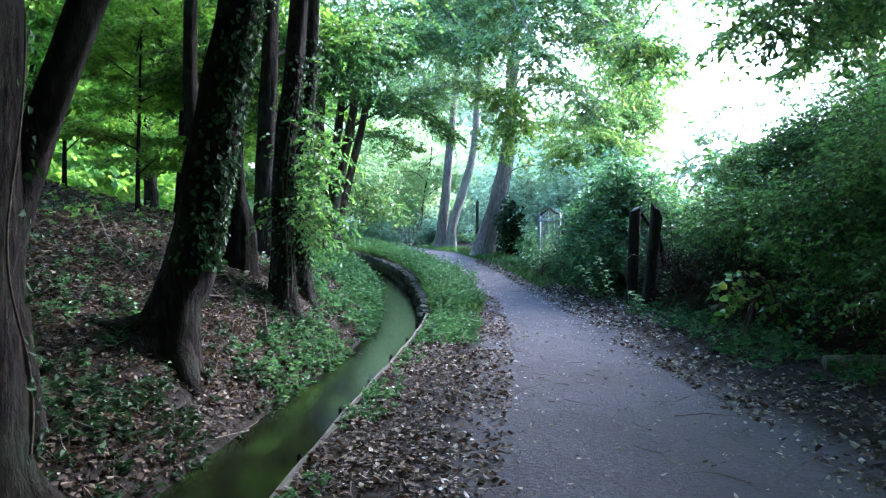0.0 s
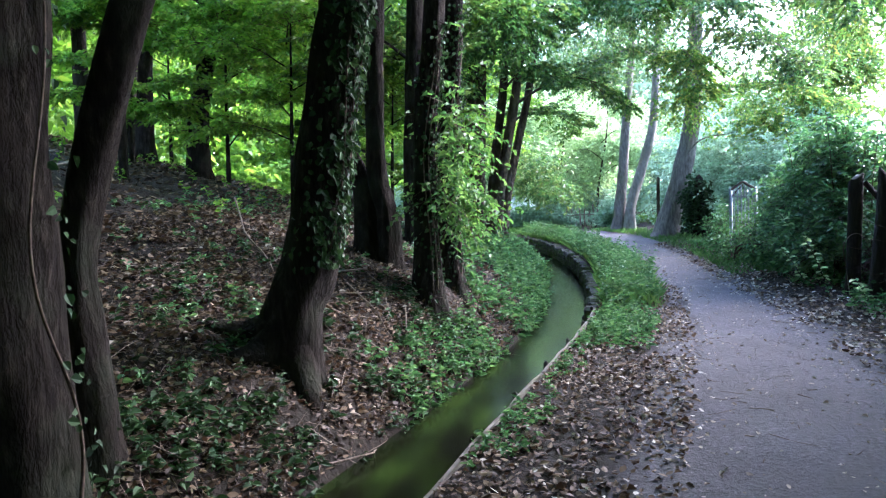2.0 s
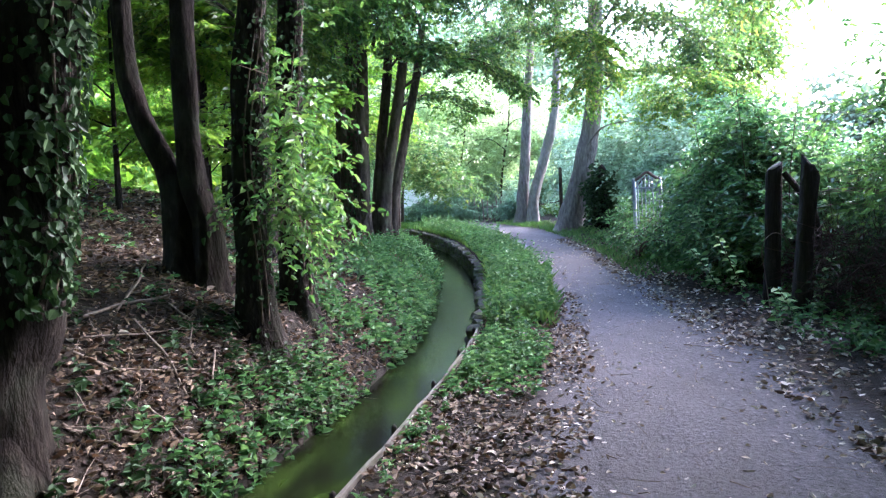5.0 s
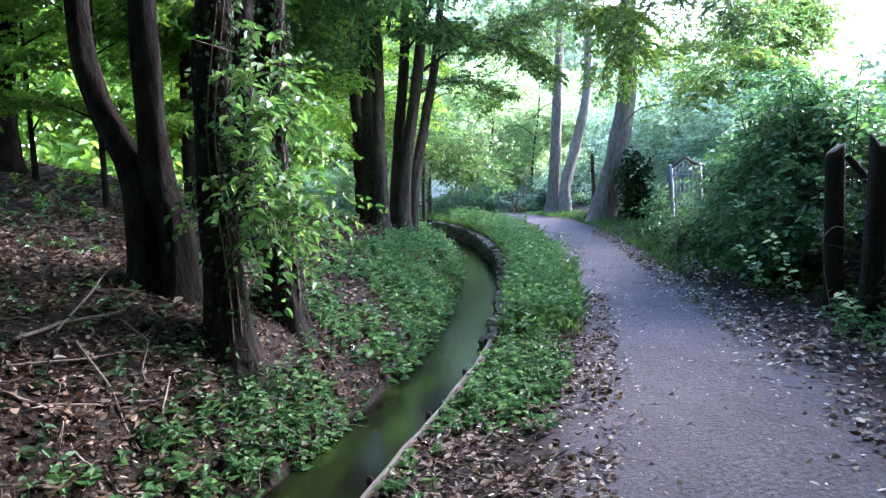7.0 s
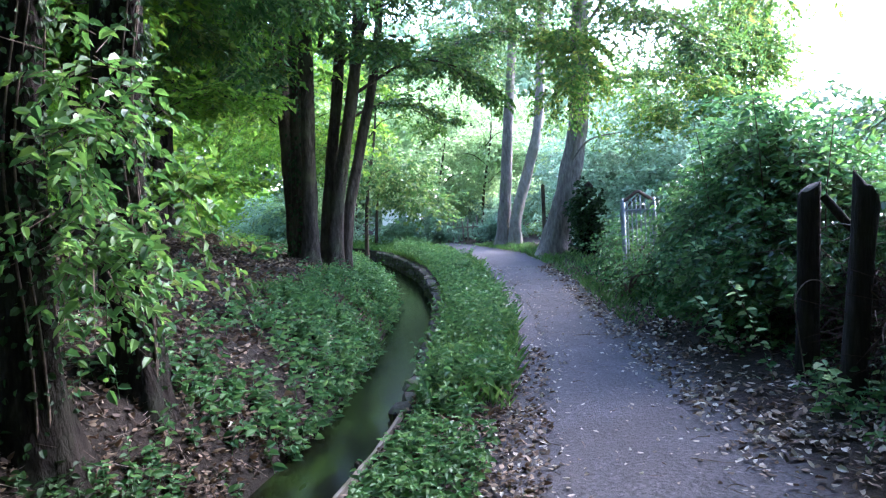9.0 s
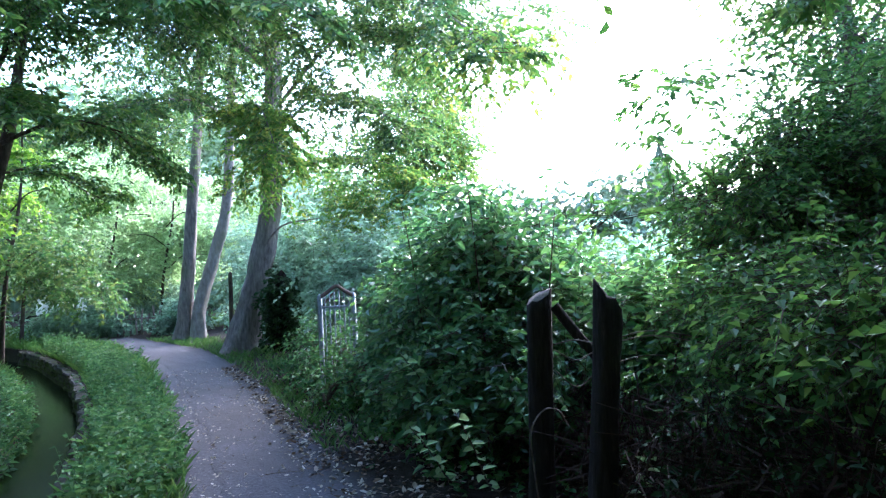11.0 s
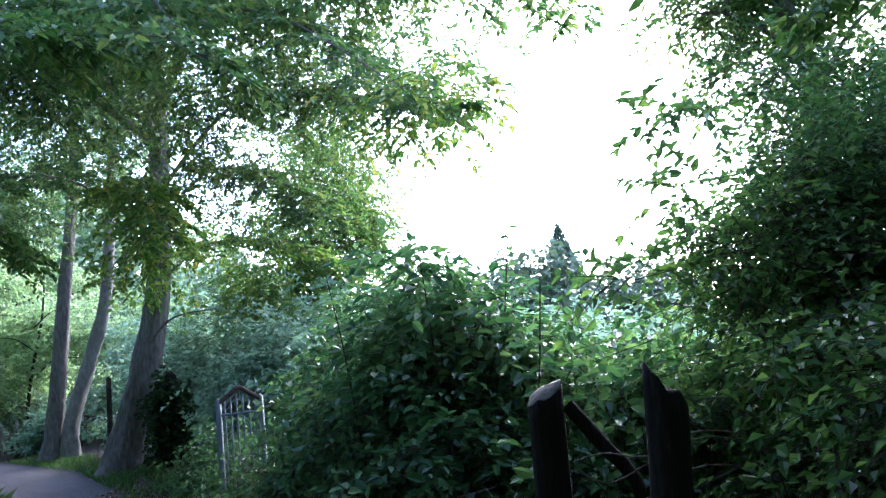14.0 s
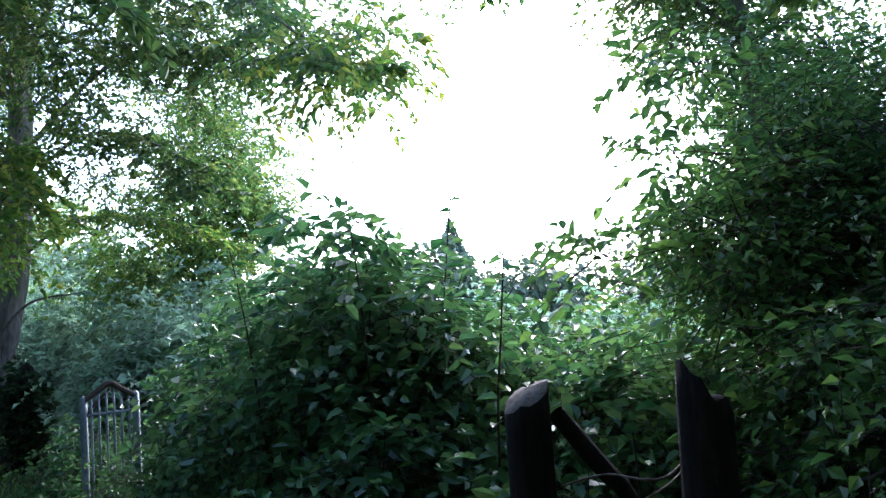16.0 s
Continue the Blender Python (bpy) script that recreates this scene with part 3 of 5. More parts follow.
# tree with two trunks from one root, beside the stream
LTX, LTY = -2.62, 4.05
tree("tree", foot(LTX, LTY), [
    ([foot(-2.37, 3.6, 0.4), (-2.3, 3.42, 0.6), (-2.24, 3.34, 1.5), (-2.17, 3.32, 2.6), (-2.12, 3.35, 4.5), (-2.2, 3.5, 7)], [0.27, 0.25, 0.25, 0.24, 0.18, 0.07]),
    ([foot(LTX + 0.1, LTY - 0.05, 0.3), (LTX + 0.2, LTY - 0.06, 0.4), (LTX + 0.17, LTY, 0.8), (LTX + 0.14, LTY, 1.2), (LTX + 0.3, LTY + 0.02, 1.8), (LTX + 0.62, LTY + 0.05, 2.6), (LTX + 1.1, LTY + 0.2, 4.0), (LTX + 1.3, LTY + 0.4, 6)], [0.22, 0.14, 0.1, 0.095, 0.098, 0.1, 0.085, 0.05])],
    "old two-stemmed tree with ridged bark darkened for shade on the stream bank", seed=11,
    limbs=[([(LTX + 0.05, LTY, 4.0), (LTX - 0.6, LTY + 0.8, 5.0), (LTX - 1.2, LTY + 1.8, 5.6)], [0.07, 0.05, 0.02])],
    blobs=[(LTX - 0.3, LTY + 0.6, 6.2, 2.8, 2.6, 1.4)], twigs=900, per=8, size=0.1, leaf=L_WOOD,
    ivy=([(-2.34, 3.46, 0.2), (-2.27, 3.36, 1.2), (-2.17, 3.32, 2.6)], [0.3, 0.28, 0.26], 60, 0.35, 0.2, 0.045))

# leaning ivy-clad tree
T1 = [foot(-2.38, 5.85, 0.5), (-2.27, 5.87, 0.6), (-2.13, 5.9, 1.0), (-1.99, 5.92, 1.7), (-1.83, 5.95, 2.5), (-1.68, 6.0, 3.3), (-1.5, 6.1, 5.0), (-1.45, 6.3, 7.5)]
T1R = [0.27, 0.225, 0.2, 0.19, 0.175, 0.165, 0.13, 0.06]
T1_ROOTS = [([(-2.28, 5.86, z_at(-2.3, 5.85) + 0.25), ((x - 2.3) / 2, (y + 5.85) / 2, (z_at(-2.3, 5.85) + z_at(x, y)) / 2 + 0.03), (x, y, z_at(x, y) - 0.05), (x + (x + 2.3) * 0.3, y + (y - 5.85) * 0.3, z_at(x + (x + 2.3) * 0.3, y + (y - 5.85) * 0.3) - 0.12)], [0.2, 0.15, 0.09, 0.04]) for x, y in ((-2.85, 5.68), (-2.5, 5.45), (-2.02, 5.6))]
tree("tree", foot(-2.36, 5.85), [(T1, T1R)], "leaning tree trunk darkened for shade and hung with ivy on the bank", seed=12,
     limbs=T1_ROOTS + [([(-1.58, 6.05, 4.2), (-2.2, 6.8, 5.2), (-3.0, 7.6, 5.8)], [0.07, 0.05, 0.02]), ([(-1.52, 6.1, 4.8), (-0.9, 6.6, 5.8), (-0.4, 7.0, 6.4)], [0.06, 0.04, 0.02])],
     # second mound hangs unseen over the path, added to shade it
     blobs=[(-1.7, 6.4, 6.4, 2.6, 2.4, 1.0), (0.6, 5.6, 6.8, 2.2, 2.4, 0.7)], twigs=1500, per=8, size=0.15, leaf=L_WOOD,
     ivy=(T1[2:7], T1R[2:7], 1700, -0.1, 0.75, 0.048))

# forked tree and its neighbours
FX, FY = -2.62, 8.6
tree("tree", foot(FX, FY), [
    ([foot(FX - 0.1, FY), (FX - 0.12, FY, 1.3), (FX - 0.2, FY, 1.75), (FX - 0.42, FY, 2.3), (FX - 0.52, FY + 0.05, 3.0), (FX - 0.5, FY + 0.2, 5), (FX - 0.4, FY + 0.3, 7)], [0.17, 0.13, 0.1, 0.09, 0.085, 0.07, 0.03]),
    ([foot(FX + 0.08, FY + 0.02), (FX + 0.12, FY, 1.2), (FX + 0.02, FY, 1.7), (FX + 0.04, FY, 2.4), (FX + 0.08, FY, 3.2), (FX + 0.15, FY + 0.1, 5), (FX + 0.1, FY + 0.2, 7.5)], [0.15, 0.12, 0.11, 0.1, 0.1, 0.07, 0.03])],
    "forked grey-brown tree with several stems on the bank", bark=M_BARK, seed=13,
    blobs=[(FX - 0.6, FY + 0.6, 6.0, 2.2, 2.2, 1.5)], twigs=350, per=8, size=0.1, leaf=L_WOOD)
tree("tree", foot(-2.75, 10.3), [([foot(-2.75, 10.3), (-2.72, 10.3, 2.0), (-2.62, 10.3, 3.6), (-2.5, 10.4, 7.5)], [0.16, 0.13, 0.12, 0.05])], "straight slim tree with brown bark on the bank", seed=14,
     blobs=[(-2.6, 10.8, 6.6, 2.0, 2.0, 1.6)], twigs=300, per=8, size=0.1, leaf=L_WOOD,
     boughs=[([(-2.65, 10.3, 3.0), (-2.9, 11.4, 3.7), (-3.1, 12.8, 3.4)], 0.03, L_HAZEL, dict(sides=26, length=1.0, size=0.095)), ([(-2.6, 10.35, 3.6), (-2.1, 11.8, 4.4), (-1.6, 13.2, 4.1)], 0.03, L_HAZEL, dict(sides=26, length=1.0, size=0.095)), ([(-2.65, 10.3, 3.2), (-3.6, 11.0, 3.8), (-4.6, 11.8, 3.5)], 0.03, L_HAZEL, dict(sides=26, length=1.0, size=0.095))],
     sprays=[([(-2.4, 12.8, 4.1, 1.2, 1.2, 0.6), (-3.6, 12.4, 4.2, 1.0, 1.0, 0.6)], 620, 0.1, L_SHADE)])
IV = [foot(-1.98, 8.28), (-1.97, 8.28, 1.3), (-1.92, 8.3, 2.2), (-1.8, 8.35, 3.2), (-1.7, 8.5, 5.0), (-1.7, 8.7, 7)]
IVR = [0.15, 0.12, 0.115, 0.11, 0.08, 0.04]
tree("tree", foot(-1.98, 8.28), [(IV, IVR)], "shade-darkened tree with leafy shoots and ivy round its trunk", seed=15,
     limbs=[([(-1.97, 8.28, 1.2), (-1.8, 8.35, 1.5), (-1.55, 8.4, 1.5)], [0.02, 0.012, 0.005]), ([(-1.94, 8.3, 1.8), (-1.75, 8.35, 2.2), (-1.55, 8.4, 2.3)], [0.02, 0.012, 0.005])],
     # third spray is unseen canopy over the path, added to shade the bank
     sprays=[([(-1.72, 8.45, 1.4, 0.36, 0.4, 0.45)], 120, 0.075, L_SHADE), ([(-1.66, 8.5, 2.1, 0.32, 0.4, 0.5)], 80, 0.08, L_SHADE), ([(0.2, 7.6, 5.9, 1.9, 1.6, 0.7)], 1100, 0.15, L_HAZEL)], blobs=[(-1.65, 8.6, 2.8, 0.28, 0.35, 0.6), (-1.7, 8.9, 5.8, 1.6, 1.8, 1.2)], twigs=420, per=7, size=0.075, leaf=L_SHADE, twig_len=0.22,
     ivy=(IV[:4], IVR[:4], 520, -0.3, 0.9, 0.042))
IV2 = [foot(-2.02, 9.3), (-2.0, 9.3, 1.6), (-1.92, 9.3, 2.6), (-1.84, 9.35, 3.6), (-1.7, 9.6, 6.5)]
tree("tree", foot(-2.02, 9.3), [(IV2, [0.15, 0.125, 0.12, 0.11, 0.04])], "ivy-wrapped shade-darkened trunk on the bank", seed=16,
     # the high spray is out of view, added to keep light off the bank
     blobs=[(-1.7, 9.6, 1.7, 0.3, 0.4, 0.8), (-1.5, 10, 5.2, 1.6, 1.8, 1.2)], twigs=420, per=7, size=0.08, leaf=L_HAZEL, twig_len=0.25, sprays=[([(-0.1, 9.6, 6.1, 1.7, 1.5, 0.7)], 800, 0.15, L_HAZEL)],
     ivy=(IV2[:4], [0.15, 0.125, 0.12, 0.11], 620, -0.4, 1.0, 0.042))

# clump of stems at the bend of the stream
CX, CY = -3.45, 17.2
cl = []
for k, (dx, dy, tx, ty, r) in enumerate([(-0.42, 0.2, -0.1, 0.1, 0.13), (-0.22, -0.1, 0.15, 0, 0.15), (0.0, -0.3, 0.25, -0.2, 0.13), (0.14, 0.1, 0.5, 0, 0.11), (0.3, 0.0, 0.68, 0.0, 0.12), (0.4, 0.3, 0.78, 0.3, 0.1)]):
    f0 = foot(CX + dx, CY + dy)
    cl.append(([f0, (CX + dx + 0.18 * tx, CY + dy, 1.3), (CX + dx + 0.55 * tx, CY + dy + 0.5 * ty, 2.6), (CX + dx + tx, CY + dy + ty, 4.2), (CX + dx + 1.5 * tx, CY + dy + 2 * ty, 7.5)], [r * 1.25, r, r * 0.9, r * 0.8, r * 0.3]))
tree("tree", foot(CX, CY), cl, "clump of leaning brown stems growing from one stool", bark=M_BARK_BROWN, seed=17,
     ivy=(cl[1][0][:4], cl[1][1][:4], 420, -1.2, 1.0, 0.06),
     boughs=[([(CX + 0.85, CY, 4.0), (CX + 1.9, CY - 0.9, 5.1), (CX + 3.0, CY - 1.9, 5.2), (CX + 3.8, CY - 2.7, 4.7)], 0.05, L_HAZEL, dict(sides=32, length=1.4, size=0.1)),
             ([(CX + 0.7, CY, 3.3), (CX + 1.8, CY + 0.3, 3.9), (CX + 2.6, CY + 0.6, 3.8), (CX + 3.1, CY + 0.8, 3.4)], 0.035, L_HAZEL, dict(sides=26, length=1.2, size=0.085)),
             ([(CX + 0.4, CY - 0.2, 4.2), (CX + 1.3, CY - 2.0, 5.2), (CX + 2.2, CY - 3.8, 4.5)], 0.045, L_HAZEL, dict(sides=32, length=1.1, size=0.1)),
             ([(CX - 0.2, CY - 0.2, 3.2), (CX - 0.4, CY - 1.4, 3.7), (CX + 0.1, CY - 2.7, 3.2)], 0.03, L_HAZEL, dict(sides=28, length=0.9, size=0.09)),
             ([(CX + 0.6, CY, 2.9), (CX + 1.2, CY + 1.4, 3.4), (CX + 2.0, CY + 2.5, 3.0)], 0.03, L_HAZEL, dict(sides=24, length=1.2, size=0.085)),
             ([(CX + 0.6, CY - 0.3, 3.6), (CX + 1.4, CY - 1.2, 4.0), (CX + 2.1, CY - 2.2, 3.5)], 0.03, L_HAZEL, dict(sides=26, length=0.8, size=0.09)),
             ([(CX - 0.5, CY + 0.2, 4.0), (CX - 1.6, CY - 0.5, 4.5), (CX - 2.8, CY - 1.2, 3.9)], 0.04, L_HAZEL, dict(sides=28, length=1.0, size=0.1))],
     blobs=[(CX + 1.0, CY - 2.0, 4.9, 1.6, 1.5, 0.7), (CX + 0.4, CY - 1, 5.6, 2.6, 2.2, 1.3), (CX + 2.6, CY + 0.6, 6.4, 2.2, 2.2, 1.4), (CX - 1.2, CY, 4.6, 1.5, 1.6, 1.0)], twigs=2600, per=9, size=0.09, leaf=L_HAZEL, detailed=False, hole=0.05)

# the big leaning tree at the bend of the path
BX, BY = 0.72, 22.3
tree("tree", foot(BX, BY), [([foot(BX - 0.1, BY), (BX + 0.0, BY, 0.5), (BX + 0.3, BY, 1.6), (BX + 0.62, BY, 3.0), (BX + 0.75, BY, 5.0), (BX + 0.8, BY - 0.2, 8.0), (BX + 0.7, BY, 12)], [0.42, 0.33, 0.26, 0.22, 0.19, 0.14, 0.05])],
     "tall grey leaning tree with a spreading yellow-green crown", bark=M_BARK_GREY, seed=18,
     limbs=[([(BX + 0.75, BY - 0.1, 6), (BX - 0.8, BY - 2.0, 6.6), (BX - 1.8, BY - 4.5, 6.0)], [0.09, 0.06, 0.02]), ([(BX + 0.3, BY, 2.0), (BX + 0.8, BY - 0.6, 2.6), (BX + 1.5, BY - 1.2, 2.7)], [0.03, 0.02, 0.008])],
     boughs=[([(BX + 0.75, BY - 0.1, 5.6), (BX + 0.9, BY - 3.2, 6.9), (BX + 1.9, BY - 5.8, 6.0), (BX + 3.0, BY - 8.2, 4.0)], 0.07, L_FINE, dict(sides=44, length=1.3, size=0.1)),
             ([(BX + 0.78, BY - 0.1, 6.4), (BX + 1.6, BY - 3.3, 7.5), (BX + 3.0, BY - 6.2, 6.6), (BX + 4.5, BY - 8.3, 5.25)], 0.07, L_FINE, dict(sides=44, length=1.2, size=0.1)),
             ([(BX + 0.75, BY - 0.1, 6.0), (BX + 0.1, BY - 3.3, 7.2), (BX + 0.3, BY - 6.2, 6.2), (BX + 0.8, BY - 8.6, 4.2)], 0.07, L_FINE, dict(sides=44, length=1.3, size=0.1)),
             ([(BX + 0.75, BY - 0.1, 6.2), (BX - 0.6, BY - 2.4, 7.0), (BX - 1.0, BY - 5.2, 6.1), (BX - 0.5, BY - 7.4, 4.9)], 0.06, L_FINE, dict(sides=40, length=1.3, size=0.1)),
             ([(BX + 0.7, BY - 0.1, 5.0), (BX + 1.9, BY - 2.3, 6.0), (BX + 2.9, BY - 4.3, 5.5), (BX + 3.9, BY - 6.2, 4.8)], 0.05, L_FINE, dict(sides=40, length=1.1, size=0.095)),
             ([(BX + 0.6, BY, 3.8), (BX + 0.2, BY - 1.6, 4.7), (BX + 0.4, BY - 3.6, 4.4), (BX + 0.6, BY - 5.0, 3.4)], 0.04, L_YELLOW, dict(sides=36, length=0.8, size=0.1, droop=0.5)),
             ([(BX + 0.65, BY, 4.4), (BX + 1.5, BY - 1.8, 5.0), (BX + 2.2, BY - 3.8, 4.4), (BX + 2.6, BY - 5.2, 3.5)], 0.04, L_FINE, dict(sides=36, length=1.0, size=0.09)),
             ([(BX + 0.65, BY, 4.2), (BX - 0.5, BY - 1.4, 4.9), (BX - 1.5, BY - 3.0, 4.6), (BX - 2.2, BY - 4.2, 3.9)], 0.04, L_FINE, dict(sides=34, length=1.0, size=0.09)),
             ([(BX + 0.5, BY, 3.2), (BX + 1.5, BY - 0.6, 3.9), (BX + 2.8, BY - 1.4, 3.8), (BX + 3.9, BY - 2.0, 3.2)], 0.035, L_YELLOW, dict(sides=36, length=0.9, size=0.085)),
             ([(BX + 0.78, BY - 0.1, 7.6), (BX + 0.6, BY - 4.2, 8.0), (BX + 0.9, BY - 7.0, 6.6), (BX + 1.2, BY - 8.8, 5.4)], 0.06, L_FINE, dict(sides=40, length=1.3, size=0.1))],
     blobs=[(BX + 0.2, BY - 1, 8.6, 3.8, 3.0, 2.4), (BX + 1.9, BY - 3.5, 6.3, 2.0, 2.2, 1.2), (BX - 1.0, BY - 3.4, 6.2, 1.9, 1.8, 1.0), (BX + 3.4, BY - 2.6, 6.6, 1.6, 1.6, 1.2), (BX + 2.9, BY - 2.2, 4.5, 1.6, 1.4, 0.8), (BX - 0.9, BY - 2.0, 4.9, 1.2, 1.2, 0.6), (BX - 0.8, BY - 4.4, 5.8, 1.7, 1.8, 1.4), (BX + 1.0, BY - 4.2, 5.7, 1.7, 1.8, 1.5), (BX + 2.8, BY - 4.6, 5.6, 1.6, 1.7, 1.3), (BX + 1.6, BY - 2.4, 4.7, 2.2, 1.3, 0.9), (BX + 3.9, BY - 6.0, 5.4, 1.1, 1.3, 0.8)],
     twigs=6200, per=9, size=0.09, leaf=L_FINE, detailed=False, hole=0.22, k=3.6, sprays=[([(BX + 0.4, BY - 3.4, 3.5, 0.7, 0.7, 0.75)], 150, 0.1, L_YELLOW), ([(BX + 2.9, BY - 8.2, 4.0, 0.8, 0.8, 0.4)], 110, 0.09, L_YELLOW), ([(BX + 3.1, BY - 5.8, 6.5, 1.0, 1.2, 0.8), (BX + 1.6, BY - 6.4, 6.6, 1.1, 1.1, 0.8)], 560, 0.1, L_FINE)])
tree("tree", foot(-0.75, 26.2), [([foot(-0.85, 26.2), (-0.72, 26.2, 1.4), (-0.5, 26.2, 3.6), (-0.2, 26.2, 7), (-0.1, 26.2, 11)], [0.24, 0.17, 0.14, 0.1, 0.04])], "slim grey-brown tree where the path bends", bark=M_BARK_GREY, seed=19,
     blobs=[(-0.8, 25.5, 7.5, 2.4, 2.2, 2.4), (-1.6, 24.5, 5.0, 1.4, 1.4, 0.9)], twigs=2400, per=9, size=0.075, leaf=L_FINE, detailed=False, hole=0.06)
tree("tree", foot(-0.45, 26.0), [([foot(-0.48, 26.0), (-0.4, 26, 0.9), (0.0, 26.0, 2.2), (0.38, 26.0, 3.7), (0.6, 26.0, 6.8), (0.9, 26, 10)], [0.2, 0.16, 0.15, 0.13, 0.1, 0.04])], "pale grey slanting tree where the path bends", bark=M_BARK_PALE, seed=20,
     blobs=[(0.9, 25.5, 8.5, 2.0, 2.0, 2.2)], twigs=1700, per=9, size=0.075, leaf=L_FINE, detailed=False, hole=0.06)

tree("tree", foot(5.0, 24.8), [([foot(5.0, 24.8), (5.0, 24.8, 1.6), (4.9, 24.7, 3.2), (4.8, 24.6, 6.2)], [0.1, 0.08, 0.06, 0.02])], "small tree with fine leaves in the garden", bark=M_BARK_GREY, seed=23,
     limbs=[([(4.95, 24.7, 2.4), (4.2, 24.3, 3.4), (3.6, 24.0, 3.9)], [0.03, 0.02, 0.008]), ([(4.9, 24.7, 3.0), (5.7, 24.4, 3.8), (6.4, 24.2, 4.2)], [0.03, 0.02, 0.008])],
     blobs=[(4.6, 24.2, 4.2, 2.3, 1.8, 1.5), (4.2, 23.6, 3.0, 1.9, 1.4, 0.9), (5.6, 24.2, 5.6, 1.6, 1.5, 1.1), (5.7, 24.0, 4.4, 1.0, 1.1, 1.1), (4.8, 23.6, 6.6, 1.3, 1.2, 0.8)], twigs=3600, per=9, size=0.1, leaf=L_YELLOW, detailed=False, hole=0.02, k=3.2)

# ivy-covered stump beside the big tree
st = thing("ivy_stump", foot(1.42, 21.6), "old stump smothered in dark glossy ivy", "stump")
sv = [np.array(foot(1.42, 21.6)) - np.array(foot(1.42, 21.6)), np.array([0, 0, 0.9]), np.array([0.05, 0, 1.75])]
part("stump", tube_mesh("stump", sv, [0.2, 0.17, 0.1], sides=12, rings=12, gnarl=0.1), M_BARK, st)
lv, tw = spray([(0, 0, 1.3, 0.36, 0.36, 0.5), (0, 0, 0.7, 0.32, 0.32, 0.6)], 760, 7, 0.075, 31, twig_len=0.12, level=0.3, hole=-1, wide=0.8)
part("ivy", mesh_np("ivy", *lv), L_IVY, st, "dense dark ivy leaves")

# slender pole by the big tree
pole = thing("fence_pole", foot(0.42, 22.9), "thin grey wooden fence pole standing in the verge", "pole")
part("pole", tube_mesh("pole", [(0, 0, 0), (0.01, 0, 1.0), (0.02, 0, 1.85)], [0.055, 0.05, 0.045], sides=9, rings=8, gnarl=0.05), M_BARK_BROWN, pole)

# understorey and stems on the wooded hillside
rw = np.random.default_rng(77)
WOOD = [(-7.6, 12.6, 0.17, 0.5), (-9.3, 13.4, 0.15, 0.25), (-10.2, 12.8, 0.14, 0.1), (-5.6, 14.5, 0.12, 0.2), (-7.0, 18.5, 0.15, 0.3), (-5.2, 21.0, 0.14, 0.2), (-9.5, 22.0, 0.18, -0.2), (-12.5, 17.0, 0.18, 0.3), (-6.6, 26.0, 0.15, 0.1), (-4.6, 12.4, 0.1, 0.2), (-13, 10, 0.17, 0.2), (-6.4, 9.2, 0.05, 0.3), (-8.4, 30, 0.2, 0.0), (-5.9, 16.4, 0.13, 0.1)]
for k, (x, y, r, lean) in enumerate(WOOD):
    f0 = foot(x, y)
    g0 = f0[2]
    tall = 8.5 + 3 * rw.random()
    bl = [(x + lean * 2 + rw.normal() * 0.4, y - 0.3, g0 + 5.8, 2.2, 2.0, 1.0), (x + 0.6 + rw.normal() * 0.5, y - 1.2, g0 + 3.0 + rw.random(), 1.9, 1.6, 0.7), (x - 0.9, y - 0.6, g0 + 4.0, 1.6, 1.5, 0.8)]
    tree("tree", f0, [([f0, (x + lean * 0.25, y, g0 + 1.4), (x + lean, y, g0 + 3.6), (x + lean * 1.6, y, g0 + tall)], [r * 1.35, r, r * 0.8, r * 0.25])],
         "slender woodland tree with light green leaves on the hillside", seed=100 + k,
         limbs=[([(x + lean * 0.6, y, g0 + 2.4), (x + 0.8, y - 0.8, g0 + 3.0), (x + 1.5, y - 1.6, g0 + 3.1)], [0.03, 0.02, 0.007]), ([(x + lean * 0.8, y, g0 + 3.2), (x - 0.7, y - 0.5, g0 + 4.0), (x - 1.4, y - 0.9, g0 + 4.2)], [0.03, 0.02, 0.007])],
         boughs=[([(x + lean * (0.3 + 0.25 * q), y, g0 + 2.0 + 0.7 * q), (x + lean + 1.0 * math.cos(a), y + 1.0 * math.sin(a), g0 + 2.7 + 0.7 * q), (x + lean + 2.3 * math.cos(a), y + 2.3 * math.sin(a), g0 + 2.3 + 0.65 * q)], 0.028, L_WOOD, dict(sides=24, length=1.1, size=0.11, subs=6, per=7, detailed=False, start=0.2)) for q, a in enumerate([-0.9, -2.4, -0.2, -1.6, -2.9])],
         blobs=bl, twigs=520, per=8, size=0.14, leaf=L_WOOD, detailed=False, twig_len=0.45)
for k, (x, y, h) in enumerate([(-5.0, 11.2, 3.0), (-6.6, 12.0, 3.2), (-4.2, 13.4, 2.8), (-8.2, 11.6, 3.2), (-6.0, 15.6, 3.2), (-9.6, 14.6, 3.4)]):
    f0 = foot(x, y, 0.1)
    g0 = f0[2]
    tree("sapling", f0, [([f0, (x + 0.05, y, g0 + h * 0.4), (x + 0.15, y, g0 + h)], [0.04, 0.03, 0.01])], "young beech with level sprays of light green leaves", seed=180 + k,
         boughs=[([(x + 0.05, y, g0 + 0.75 + 0.36 * q), (x + 0.6 * math.cos(a), y + 0.6 * math.sin(a), g0 + 1.0 + 0.36 * q), (x + 1.5 * math.cos(a), y + 1.5 * math.sin(a), g0 + 0.95 + 0.36 * q)], 0.014, L_WOOD, dict(sides=18, length=0.8, size=0.1, subs=6, per=6, detailed=False, start=0.2)) for q, a in enumerate([-0.4, -2.7, -1.5, 0.5, -2.0, -0.9])])
